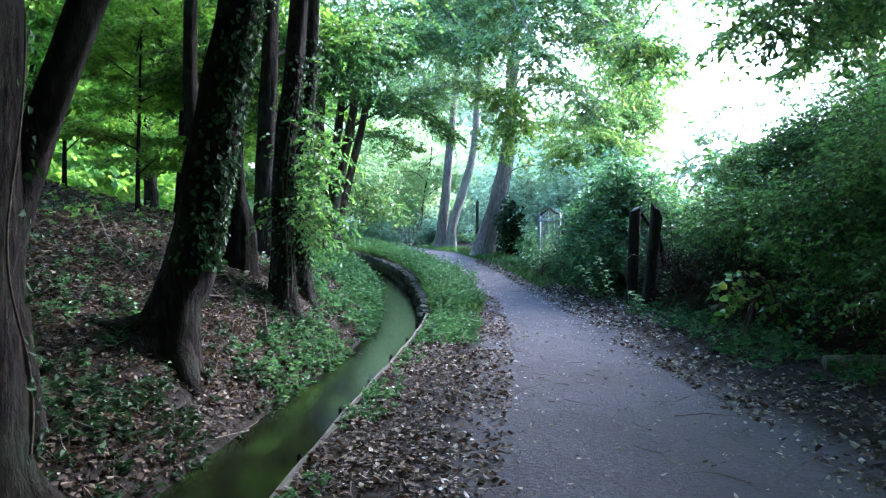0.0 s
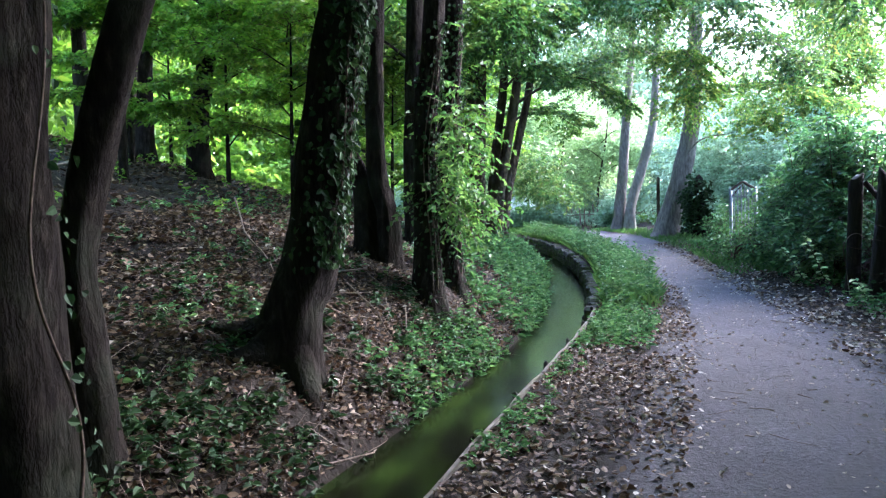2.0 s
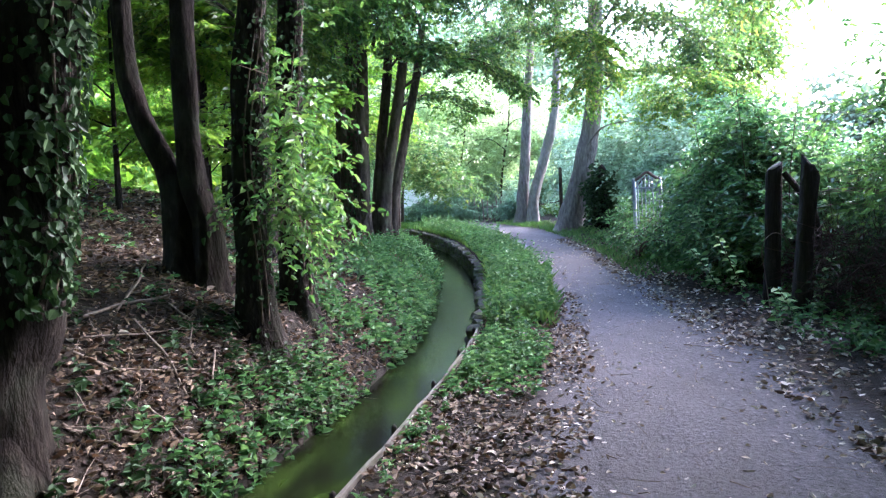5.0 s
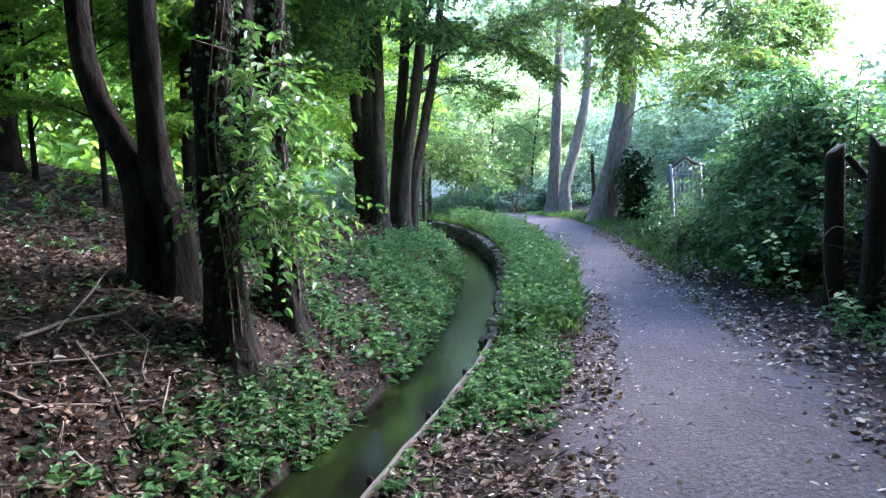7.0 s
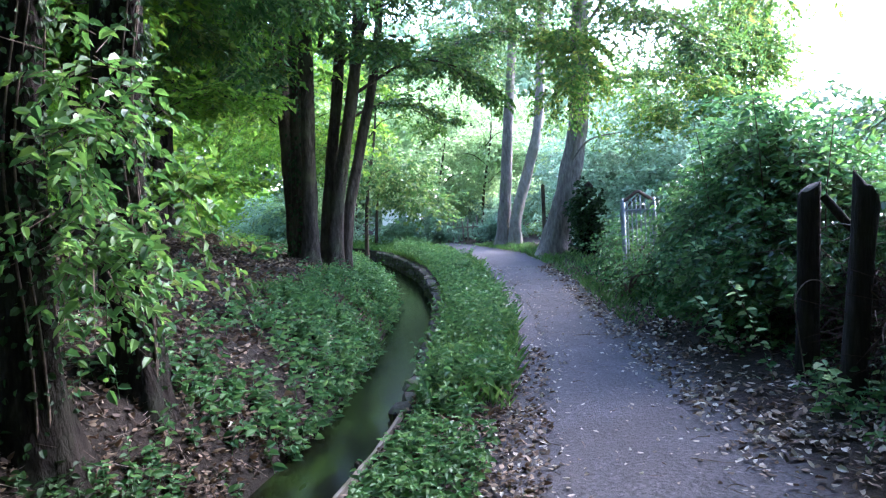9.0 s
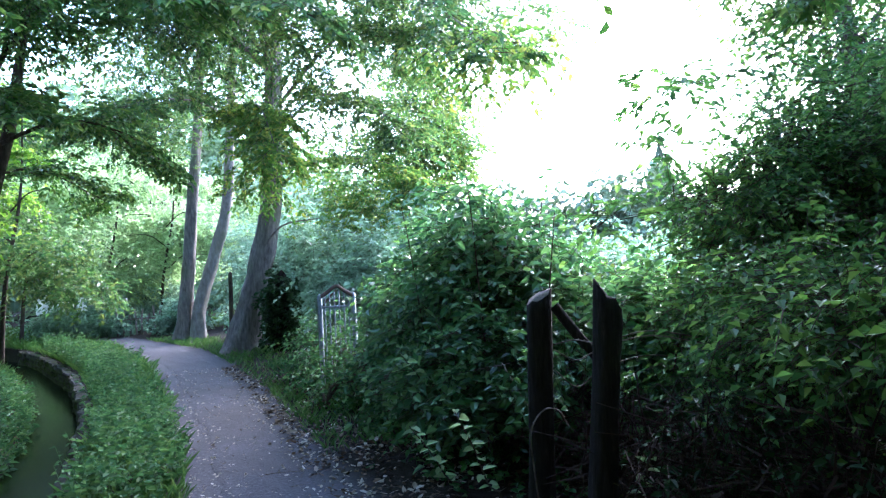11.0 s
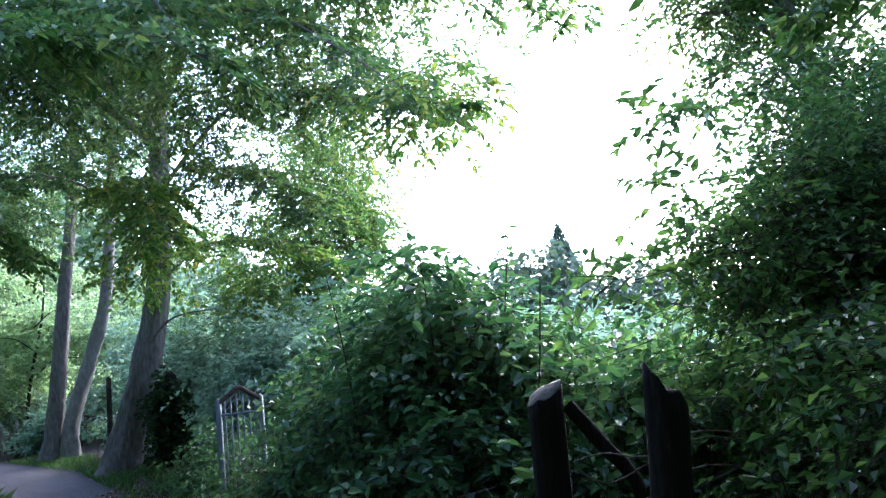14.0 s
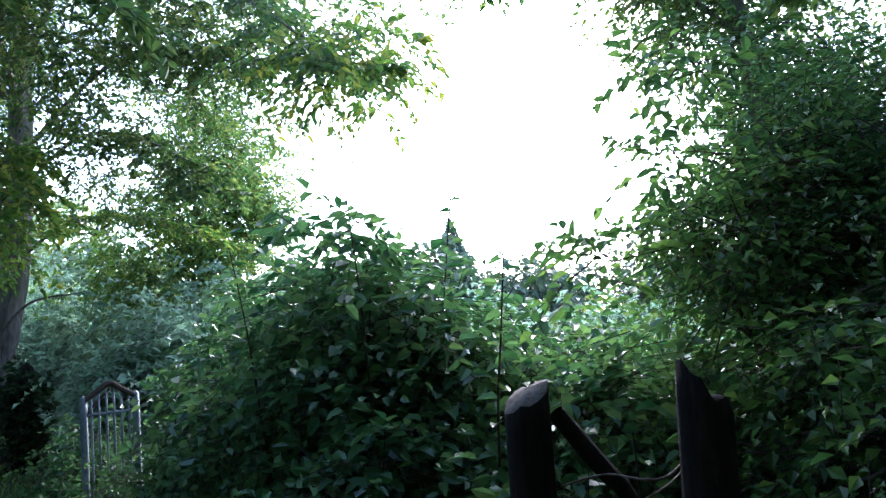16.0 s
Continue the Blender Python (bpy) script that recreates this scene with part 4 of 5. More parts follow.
# saplings at the bend
for k, (x, y, h) in enumerate([(-3.6, 31.0, 5.5), (-5.5, 29.5, 5.0), (-1.9, 30.5, 5.5), (-7.2, 33.0, 6.0), (-4.4, 24.0, 5.5), (-2.9, 33.5, 6.5), (-5.8, 37.5, 6.8), (-1.6, 36.5, 6.6), (0.9, 34.5, 6.2), (-9.5, 38.5, 7.0)]):
    f0 = foot(x, y)
    rr2 = np.random.default_rng(150 + k)
    bl = [(x + 0.3 + 1.3 * rr2.normal(), y + rr2.normal(), f0[2] + h * (0.32 + 0.13 * q), 1.0 + 0.5 * rr2.random(), 1.0, 0.35 + 0.25 * rr2.random()) for q in range(6)]
    tree("sapling", f0, [([f0, (x + 0.15, y, h * 0.3), (x + 0.5, y, h * 0.65), (x + 0.6, y, h)], [0.06, 0.045, 0.03, 0.012])], "young tree with thin stem and green leaves, most paled for haze", category="tree", seed=140 + k, bark=M_BARK_BROWN,
         limbs=[([(x + 0.3, y, h * (0.35 + 0.12 * q)), (x + 0.3 + 0.5 * (-1) ** q, y - 0.3, h * (0.42 + 0.12 * q)), (x + 0.3 + 1.2 * (-1) ** q, y - 0.5, h * (0.42 + 0.12 * q))], [0.02, 0.013, 0.005]) for q in range(4)],
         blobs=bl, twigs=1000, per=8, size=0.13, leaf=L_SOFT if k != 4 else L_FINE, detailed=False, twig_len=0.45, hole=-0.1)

# ---- bushes ----


def bush(at, blobs, label, twigs, size, leaf, seed, name="bush", per=7, stems=9, group="", sprays=(), **kw):
    """A shrub: bent stems from the ground into leafy mounds."""
    at = np.asarray(at, float)
    rng = np.random.default_rng(seed)
    root = thing(name, at, label, "bush", group)
    B = np.asarray(blobs, float)
    for k in range(stems):
        b = B[k % len(B)]
        tip = b[:3] + unit(rng.normal(size=3)) * b[3:] * 0.75
        foot_ = np.array([at[0] + rng.normal() * 0.2, at[1] + rng.normal() * 0.3, at[2]])
        mid = foot_ * 0.45 + tip * 0.55 + np.array([rng.normal() * 0.12, rng.normal() * 0.12, 0.15])
        part("stem", tube_mesh("stem", [foot_ - at, mid - at, tip - at], [0.022, 0.014, 0.005], sides=6, rings=12), M_TWIG, root)
    kw.setdefault("wide", 0.62)
    kw.setdefault("level", 0.55)
    lv, tw = spray(blobs, twigs, per, size, seed, **kw)
    part("foliage", mesh_np("foliage", *shift(lv, at)), leaf, root, kind="stuff")
    for i, (b2, n2, s2) in enumerate(sprays):
        v2, w2 = spray(b2, n2, 8, s2, seed + 900 + i, hole=-2, droop=0.1, twig_len=0.3)
        part("leafy_shoot", mesh_np("leafy_shoot", *shift(v2, at)), leaf, root, kind="stuff")
        part("twigwork", mesh_np("twigwork", *shift(w2, at)), M_TWIG, root, kind="stuff")
    part("twigwork", mesh_np("twigwork", *shift(tw, at)), M_TWIG, root, kind="stuff")
    return root


bush(foot(2.55, 15.0, 0), [(3.05, 14.9, 1.2, 0.65, 1.1, 0.85), (2.75, 14.0, 0.75, 0.55, 0.9, 0.65)], "dense bramble hedge bush with dark green leaves", 2500, 0.078, L_BUSH, 41, hole=-0.6, bare=0.4, group="hedge beside the path")
bush(foot(3.05, 12.9, 0), [(3.05, 13.0, 1.2, 0.8, 1.1, 0.85), (2.75, 12.2, 0.7, 0.7, 1.0, 0.65), (2.85, 12.4, 1.65, 0.55, 0.6, 0.45)], "dense bramble hedge bush with dark green leaves", 3400, 0.08, L_BUSH, 42, hole=-0.6, bare=0.75, group="hedge beside the path", sprays=[([(2.5, 11.75, 2.22, 0.26, 0.2, 0.13)], 20, 0.085), ([(2.75, 12.1, 2.05, 0.25, 0.2, 0.1)], 14, 0.085)])
bush(foot(3.7, 11.6, 0), [(3.7, 11.8, 0.9, 0.85, 0.8, 0.7), (3.2, 11.4, 0.6, 0.6, 0.5, 0.5), (4.4, 11.7, 0.9, 0.8, 0.9, 0.7)], "tangled bramble bush growing round broken posts", 2700, 0.08, L_BUSH, 43, hole=-0.6, bare=1.0, group="hedge beside the path")
bush(foot(4.9, 14.0, 0), [(4.9, 14.2, 0.9, 1.1, 1.3, 0.8), (5.8, 13.0, 0.9, 1.2, 1.3, 0.75)], "bright green hedge bush behind the brambles", 2600, 0.075, L_HAZEL, 44, detailed=False, hole=-0.5, group="hedge beside the path")
bush(foot(2.0, 17.6, 0), [(2.0, 17.5, 0.5, 0.45, 0.9, 0.5), (1.95, 16.4, 0.4, 0.4, 0.7, 0.4)], "low green shrub at the edge of the path", 700, 0.07, L_NETTLE, 45, hole=-0.6)
bush(foot(4.4, 10.2, 0), [(4.32, 10.9, 2.0, 0.6, 0.5, 0.36), (4.92, 11.0, 2.2, 0.75, 0.6, 0.52), (5.5, 11.2, 2.55, 0.75, 0.6, 0.5), (6.2, 11.2, 2.9, 0.8, 0.7, 0.6), (4.5, 10.7, 1.2, 0.95, 0.6, 0.8), (4.1, 9.8, 1.35, 0.7, 0.7, 0.6), (3.6, 9.1, 1.3, 0.5, 0.8, 0.35), (3.95, 8.3, 1.35, 0.55, 0.8, 0.4), (4.3, 9.4, 0.9, 0.9, 1.1, 0.8), (5.7, 9.4, 2.0, 1.1, 1.2, 1.2), (5.7, 10.4, 1.7, 1.0, 0.9, 1.2), (3.8, 10.2, 0.7, 0.6, 0.5, 0.6)],
     "tall hazel bush overhanging the path edge, shade in its leaf colour", 10500, 0.061, L_SHADE, 46, detailed=False, hole=-0.6, bare=1.3, stems=26, twig_len=0.28, level=0.7, sprays=[([(3.5, 10.65, 2.72, 0.4, 0.16, 0.05)], 9, 0.075), ([(4.2, 11.0, 2.92, 0.45, 0.2, 0.07)], 14, 0.075), ([(3.65, 10.8, 2.4, 0.25, 0.2, 0.1)], 14, 0.07), ([(3.25, 10.85, 1.92, 0.22, 0.2, 0.1)], 14, 0.085), ([(4.9, 11.2, 3.15, 0.5, 0.3, 0.12)], 24, 0.07)])
# bramble in the dark ivy colour, which stands in for shadow under the hazel
bush(foot(3.5, 9.2, 0), [(3.35, 9.6, 0.45, 0.5, 0.6, 0.5), (3.6, 8.7, 0.45, 0.55, 0.8, 0.5), (3.9, 8.0, 0.5, 0.5, 0.6, 0.5)], "low tangle of bramble under the hazel, darkened for deep shadow", 520, 0.06, L_IVY, 49, hole=-0.2)
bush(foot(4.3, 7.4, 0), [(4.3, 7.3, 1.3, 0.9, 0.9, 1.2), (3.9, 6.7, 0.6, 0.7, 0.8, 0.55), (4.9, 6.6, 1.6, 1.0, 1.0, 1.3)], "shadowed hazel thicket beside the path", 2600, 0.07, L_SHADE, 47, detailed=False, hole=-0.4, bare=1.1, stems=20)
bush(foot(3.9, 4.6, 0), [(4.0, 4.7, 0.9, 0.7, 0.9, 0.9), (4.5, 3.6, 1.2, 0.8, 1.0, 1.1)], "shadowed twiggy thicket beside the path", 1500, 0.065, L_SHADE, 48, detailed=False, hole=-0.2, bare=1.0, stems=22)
bush(foot(1.98, 15.3, 0), [(2.0, 15.3, 0.38, 0.4, 0.5, 0.4), (2.3, 14.9, 0.5, 0.4, 0.5, 0.45)], "low weedy shrub growing in front of the gate", 420, 0.06, L_BUSH, 56, hole=-0.5)
bush(foot(3.15, 7.7, 0), [(3.12, 7.65, 0.66, 0.3, 0.25, 0.16), (3.3, 7.7, 0.5, 0.2, 0.2, 0.12)], "young maple shoot with bright yellow-green leaves", 34, 0.085, L_YELLOW, 57, hole=-2, stems=3, name="maple_shoot", per=5, wide=0.9)
# dead brushwood heaped under the thicket
def brushwood(name, blobs, n, seed, label):
    r = np.random.default_rng(seed)
    B = np.asarray(blobs, float)
    k = r.integers(0, len(B), n)
    p = B[k, :3] + unit(r.normal(size=(n, 3))) * (r.random((n, 1)) ** 0.5) * B[k, 3:]
    p[:, 2] = np.maximum(p[:, 2], land(p[:, 0], p[:, 1]) + 0.02)
    d = unit(r.normal(size=(n, 3)) * np.array([0.8, 0.8, 0.7]))
    ln = 0.15 + 0.45 * r.random((n, 1)) ** 2
    m = p + d * ln * 0.5 + r.normal(size=(n, 3)) * 0.03
    e = p + d * ln + r.normal(size=(n, 3)) * 0.06
    w = 0.002 + 0.005 * r.random((n, 1)) ** 3
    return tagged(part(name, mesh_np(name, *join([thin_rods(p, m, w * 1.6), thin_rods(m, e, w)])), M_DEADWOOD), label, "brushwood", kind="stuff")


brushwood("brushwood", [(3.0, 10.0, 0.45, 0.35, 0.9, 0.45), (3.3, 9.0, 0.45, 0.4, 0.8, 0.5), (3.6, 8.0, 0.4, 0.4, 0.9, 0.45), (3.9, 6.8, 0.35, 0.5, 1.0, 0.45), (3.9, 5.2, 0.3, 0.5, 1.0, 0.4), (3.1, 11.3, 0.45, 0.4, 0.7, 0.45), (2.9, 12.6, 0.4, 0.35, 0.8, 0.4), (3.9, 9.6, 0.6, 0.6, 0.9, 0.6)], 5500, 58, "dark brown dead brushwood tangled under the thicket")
# shrubs in the garden beyond the gate, haze painted into their pale leaves
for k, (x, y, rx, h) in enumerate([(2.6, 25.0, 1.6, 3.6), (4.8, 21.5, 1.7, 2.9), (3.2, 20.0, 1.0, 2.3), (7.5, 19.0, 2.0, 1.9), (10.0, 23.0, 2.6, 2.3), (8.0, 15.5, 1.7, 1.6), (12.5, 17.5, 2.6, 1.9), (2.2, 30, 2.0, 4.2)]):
    bush(foot(x, y, 0), [(x, y, h * 0.55, rx, rx, h * 0.5), (x - 0.5 * rx, y - 0.4 * rx, h * 0.35, rx * 0.8, rx * 0.8, h * 0.33)], "garden shrub beyond the hedge, haze put in its pale leaf colour", 1500, 0.13, L_PALE, 60 + k, hole=-0.5, detailed=False, group="garden shrubs")
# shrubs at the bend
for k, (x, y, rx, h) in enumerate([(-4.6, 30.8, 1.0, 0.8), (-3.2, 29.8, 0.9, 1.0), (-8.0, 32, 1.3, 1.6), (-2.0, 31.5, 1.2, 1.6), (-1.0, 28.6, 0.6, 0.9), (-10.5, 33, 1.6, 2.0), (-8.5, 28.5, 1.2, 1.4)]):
    bush(foot(x, y, 0), [(x, y, h * 0.5, rx, rx, h * 0.5)], "rounded shrub at the bend of the path, haze-pale leaf colour", 700, 0.12, L_PALE, 80 + k, hole=-0.6, detailed=False, group="shrubs at the bend")

# slim tree behind the hedge and the branches that hang over
tree("tree", foot(6.9, 12.5), [([foot(6.9, 12.5), (6.9, 12.5, 2), (6.88, 12.45, 3.8), (6.6, 12.5, 5.2), (6.5, 12.6, 8)], [0.12, 0.1, 0.085, 0.07, 0.03])], "slim tree with light leaves behind the hedge", seed=51, bark=M_BARK_GREY,
     limbs=[([(6.85, 12.45, 4.0), (6.3, 12.7, 4.5), (5.7, 12.9, 4.5)], [0.035, 0.02, 0.006]), ([(6.88, 12.45, 3.6), (7.4, 12.3, 4.3), (7.9, 12.2, 4.6)], [0.035, 0.02, 0.006]), ([(6.6, 12.5, 5.0), (6.0, 12.2, 5.8), (5.5, 12.0, 6.2)], [0.035, 0.02, 0.006])],
     blobs=[(6.5, 12.75, 4.7, 0.75, 0.6, 0.5), (7.5, 12.5, 4.8, 0.9, 0.8, 0.9), (6.4, 12.2, 6.0, 1.3, 1.2, 0.9), (7.2, 12.4, 3.7, 0.7, 0.6, 0.35), (6.2, 12.4, 3.9, 0.6, 0.5, 0.3)], twigs=2600, per=8, size=0.07, leaf=L_HAZEL, hole=-0.1)
tree("tree", foot(5.4, 7.6), [([foot(5.4, 7.6), (5.4, 7.6, 2), (5.2, 7.5, 4.0), (5.0, 7.5, 6.5)], [0.12, 0.1, 0.08, 0.03])], "tree with drooping leafy branches over the path", seed=52,
     boughs=[([(5.2, 7.5, 4.0), (4.9, 8.6, 4.5), (4.3, 9.6, 4.2), (3.6, 10.2, 3.75)], 0.035, L_HAZEL, dict(sides=30, length=0.7, size=0.075)), ([(5.25, 7.5, 3.6), (5.3, 8.8, 4.1), (5.1, 9.9, 3.8), (4.7, 10.6, 3.4)], 0.035, L_HAZEL, dict(sides=30, length=0.7, size=0.075)), ([(5.3, 7.6, 3.3), (5.9, 8.9, 3.8), (6.1, 10.0, 3.5)], 0.03, L_HAZEL, dict(sides=24, length=0.7, size=0.075))],
     limbs=[([(5.2, 7.5, 3.6), (4.4, 7.4, 3.9), (3.3, 7.3, 3.5)], [0.035, 0.02, 0.006]), ([(5.2, 7.5, 4.0), (4.4, 8.8, 4.7), (3.0, 9.6, 4.4), (2.3, 9.6, 3.6)], [0.04, 0.025, 0.012, 0.005])],
     # last two mounds and the high spray are unseen, added to block light
     blobs=[(4.1, 7.4, 3.6, 1.0, 0.7, 0.45), (3.4, 7.3, 3.25, 0.6, 0.5, 0.3), (4.9, 7.5, 4.6, 1.3, 1.2, 1.0), (3.2, 9.8, 4.6, 0.6, 0.5, 0.3), (5.0, 8.2, 4.5, 1.5, 1.4, 0.8), (5.9, 9.4, 4.8, 1.3, 1.2, 0.8)], twigs=1700, per=8, size=0.095, leaf=L_HAZEL, detailed=False, hole=-0.2, sprays=[([(2.4, 9.7, 3.56, 0.5, 0.35, 0.2)], 100, 0.08), ([(3.6, 8.6, 5.7, 1.6, 1.5, 0.7)], 450, 0.14)])

# ---- far woods ----


def far_wood(name, spots, label, leaf, seed, per_tree=420, size=0.7):
    rng = np.random.default_rng(seed)
    vs = []
    for x, y, h, r in spots:
        z0 = z_at(x, y)
        b = [(x, y, z0 + h * 0.6, r, r, h * 0.42), (x + r * 0.5 * rng.normal(), y + r * 0.5 * rng.normal(), z0 + h * 0.35, r * 0.8, r * 0.8, h * 0.32), (x, y, z0 + h * 0.12, r * 1.1, r, h * 0.13)]
        lv, tw = spray(b, per_tree, 5, size, int(rng.integers(1e6)), twig_len=size * 1.6, detailed=False, hole=-0.5, k=0.9, wide=0.7)
        vs.append(lv)
    ob = part(name, mesh_np(name, *join(vs)), leaf)
    return tagged(ob, label, "woods", kind="stuff")


rf = np.random.default_rng(9)
far_wood("far_woods", [(-14 - 9 * rf.random(), 4 + k * 2.4 + rf.random(), 11 + 3 * rf.random(), 3.2) for k in range(18)] + [(-24 - 8 * rf.random(), -6 + k * 3.4, 14, 4.2) for k in range(18)], "light green woodland covering the hillside", L_WOOD, 3, 520, 0.42)
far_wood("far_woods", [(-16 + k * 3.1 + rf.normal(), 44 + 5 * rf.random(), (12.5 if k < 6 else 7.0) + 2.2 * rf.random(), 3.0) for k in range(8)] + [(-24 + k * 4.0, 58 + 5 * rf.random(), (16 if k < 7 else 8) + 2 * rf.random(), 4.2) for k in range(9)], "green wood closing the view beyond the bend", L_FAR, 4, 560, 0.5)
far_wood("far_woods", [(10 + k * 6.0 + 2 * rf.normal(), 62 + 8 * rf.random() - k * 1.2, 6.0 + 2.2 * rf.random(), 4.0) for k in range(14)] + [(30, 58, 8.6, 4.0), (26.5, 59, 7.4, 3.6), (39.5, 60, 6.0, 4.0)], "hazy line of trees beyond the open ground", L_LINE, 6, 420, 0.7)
# two unseen belts of trees, added to hold back light from behind
far_wood("far_woods", [(-10 + k * 2.9, -9.5 + rf.normal(), 10.5, 2.6) for k in range(8)] + [(10.5 + rf.normal() * 0.6, -7 + k * 3.0, 9, 2.4) for k in range(5)] + [(-9.5 + rf.normal(), -7 + k * 3.2, 11, 2.8) for k in range(3)], "unseen woodland added to cut light round the start of the path", L_WOOD, 12, 420, 0.5)
far_wood("far_woods", [(-8 + k * 4.0, -22 + 3 * rf.normal(), 12, 4.0) for k in range(7)] + [(16 + 2 * rf.normal(), -18 + k * 4.5, 8, 3.2) for k in range(6)], "unseen woodland added behind the start of the path", L_WOOD, 8, 300, 0.6)

# trees out of view, added so their crowns darken the near path and bank
for k, (x, y, tops) in enumerate([(4.6, 1.2, [(3.4, 1.0, 5.2, 2.6, 2.6, 0.9), (0.7, 1.8, 6.3, 2.6, 2.6, 0.8), (5.2, 0.6, 3.4, 1.5, 2.8, 2.2)]), (-3.6, 0.3, [(-2.4, 0.8, 5.6, 2.6, 2.4, 0.9), (-2.6, 3.0, 6.4, 2.4, 2.2, 0.8)]), (3.6, -4.5, [(1.8, -3.6, 5.4, 3.0, 2.8, 1.2)]), (-2.6, -4.5, [(-1.2, -3.0, 5.0, 3.0, 2.6, 1.2)]), (6.6, 5.0, [(4.6, 4.6, 5.6, 3.0, 2.6, 0.9), (6.6, 4.4, 3.2, 1.4, 3.0, 2.2)]), (-0.2, -9.0, [(0.2, -8.0, 3.6, 4.5, 2.0, 3.0)]), (-5.4, 4.4, [(-4.4, 5.0, 6.4, 2.6, 2.6, 1.0), (-0.6, 4.2, 7.2, 2.4, 2.2, 0.8), (-5.2, 2.4, 5.4, 2.0, 2.4, 1.8)]), (-6.6, 0.6, [(-6.2, 0.8, 5.0, 2.0, 3.0, 2.6)])]):
    f0 = foot(x, y)
    tree("tree", f0, [([f0, (x, y, 2.0), (x * 0.95, y, 4.0), (x * 0.85, y, 6.5)], [0.2, 0.15, 0.12, 0.04])], "unseen tree added to shade the start of the path", seed=170 + k, blobs=tops, twigs=1000 * len(tops), per=8, size=0.235, leaf=L_WOOD, detailed=False, hole=-0.6)

sp_at = np.array([34.0, 60.0, z_at(34, 60) - 1.0])
spruce = thing("spruce", sp_at, "pointed spruce rising above the far trees, haze in its needle colour", "tree")
part("trunk", tube_mesh("trunk", [(0, 0, 0), (0, 0, 6), (0, 0, 11.6)], [0.25, 0.16, 0.03], sides=8, rings=10), M_BARK, spruce)
rs = np.random.default_rng(21)
hh = rs.random(4200) ** 0.8 * 10.2 + 1.4
aa = rs.random(4200) * 6.283
rr_ = (11.7 - hh) * 0.36 * (0.3 + 0.75 * rs.random(4200))
pp = np.stack([np.cos(aa) * rr_, np.sin(aa) * rr_, hh - rr_ * 0.3], -1)
ll = np.stack([np.cos(aa), np.sin(aa), -0.45 + 0.2 * rs.normal(size=4200)], -1)
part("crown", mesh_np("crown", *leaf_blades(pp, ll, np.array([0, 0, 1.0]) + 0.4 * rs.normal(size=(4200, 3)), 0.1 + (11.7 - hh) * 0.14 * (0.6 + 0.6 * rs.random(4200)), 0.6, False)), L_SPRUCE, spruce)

# ---- edge of the stream: boards, then a rubble wall ----
board_root = thing("stream_edging", (0, 0, 0), "thin weathered board edging holding the path above the stream", "edging", kind="structure")
by = [2.2, 4.1, 6.0, 7.9, 9.9]
for y0, y1 in zip(by[:-1], by[1:]):
    bm = bmesh.new()
    n = 8
    ring = []
    for i in range(n + 1):
        y = y0 + 0.006 + (y1 - y0 - 0.012) * i / n
        x = float(edge(y))
        top = 0.028 + 0.008 * math.sin(y * 5.3) + 0.006 * math.sin(y * 13)
        ring.append([bm.verts.new(p) for p in ((x - 0.03, y, -0.58), (x - 0.004, y, -0.58), (x - 0.004, y, top), (x - 0.03, y, top - 0.004))])
    for a, b in zip(ring[:-1], ring[1:]):
        for k in range(4):
            bm.faces.new((a[k], b[k], b[(k + 1) % 4], a[(k + 1) % 4]))
    bm.faces.new(ring[0])
    bm.faces.new(list(reversed(ring[-1])))
    part("board", bm_mesh("board", bm), M_BOARD, board_root)
for y in (3.1, 4.12, 5.1, 6.05, 7.0, 7.95, 8.9, 9.85):
    x = float(edge(y))
    part("stake", tube_mesh("stake", [(x - 0.052, y, -0.6), (x - 0.052, y, -0.2), (x - 0.05, y, 0.035)], [0.022, 0.021, 0.018], sides=8, rings=6, gnarl=0.06), M_POST, board_root)

wall_root = thing("stream_wall", (0, 0, 0), "dark mossy rubble stone wall lining the bend of the stream", "wall", kind="structure")
rs = np.random.default_rng(33)


def rubble(seed, sx, sy, sz):
    r = np.random.default_rng(seed)
    bm = bmesh.new()
    bmesh.ops.create_cube(bm, size=1)
    bmesh.ops.bevel(bm, geom=bm.edges[:], offset=0.16, segments=1, affect="EDGES")
    for v in bm.verts:
        v.co = Vector((v.co.x * sx, v.co.y * sy, v.co.z * sz)) + Vector(r.normal(size=3) * 0.012)
    me = bm_mesh("stone", bm)
    me.materials.append(M_STONE)
    return me


STONES = [rubble(k, 0.16 + 0.02 * (k % 3), 0.2 + 0.035 * (k % 4), 0.11 + 0.012 * (k % 3)) for k in range(9)]
for course in range(4):
    y = 9.95 + 0.05 * course
    while y < 26.5:
        w = 0.22 + 0.08 * rs.random()
        dxdy = (float(edge(y + w)) - float(edge(y))) / w
        ob = part("stone", STONES[int(rs.integers(9))], M_STONE, wall_root)
        ob.location = (float(edge(y + w / 2)) - 0.05 - 0.03 * rs.random(), y + w / 2, -0.42 + 0.118 * course + 0.012 * rs.normal())
        ob.rotation_euler = (0.08 * rs.normal(), 0.08 * rs.normal(), -math.atan(dxdy) + 0.12 * rs.normal())
        ob.scale = (1, w / 0.23 * math.sqrt(1 + dxdy * dxdy), 1)
        y += w

# ---- posts, gate, fence, logs, sticks ----


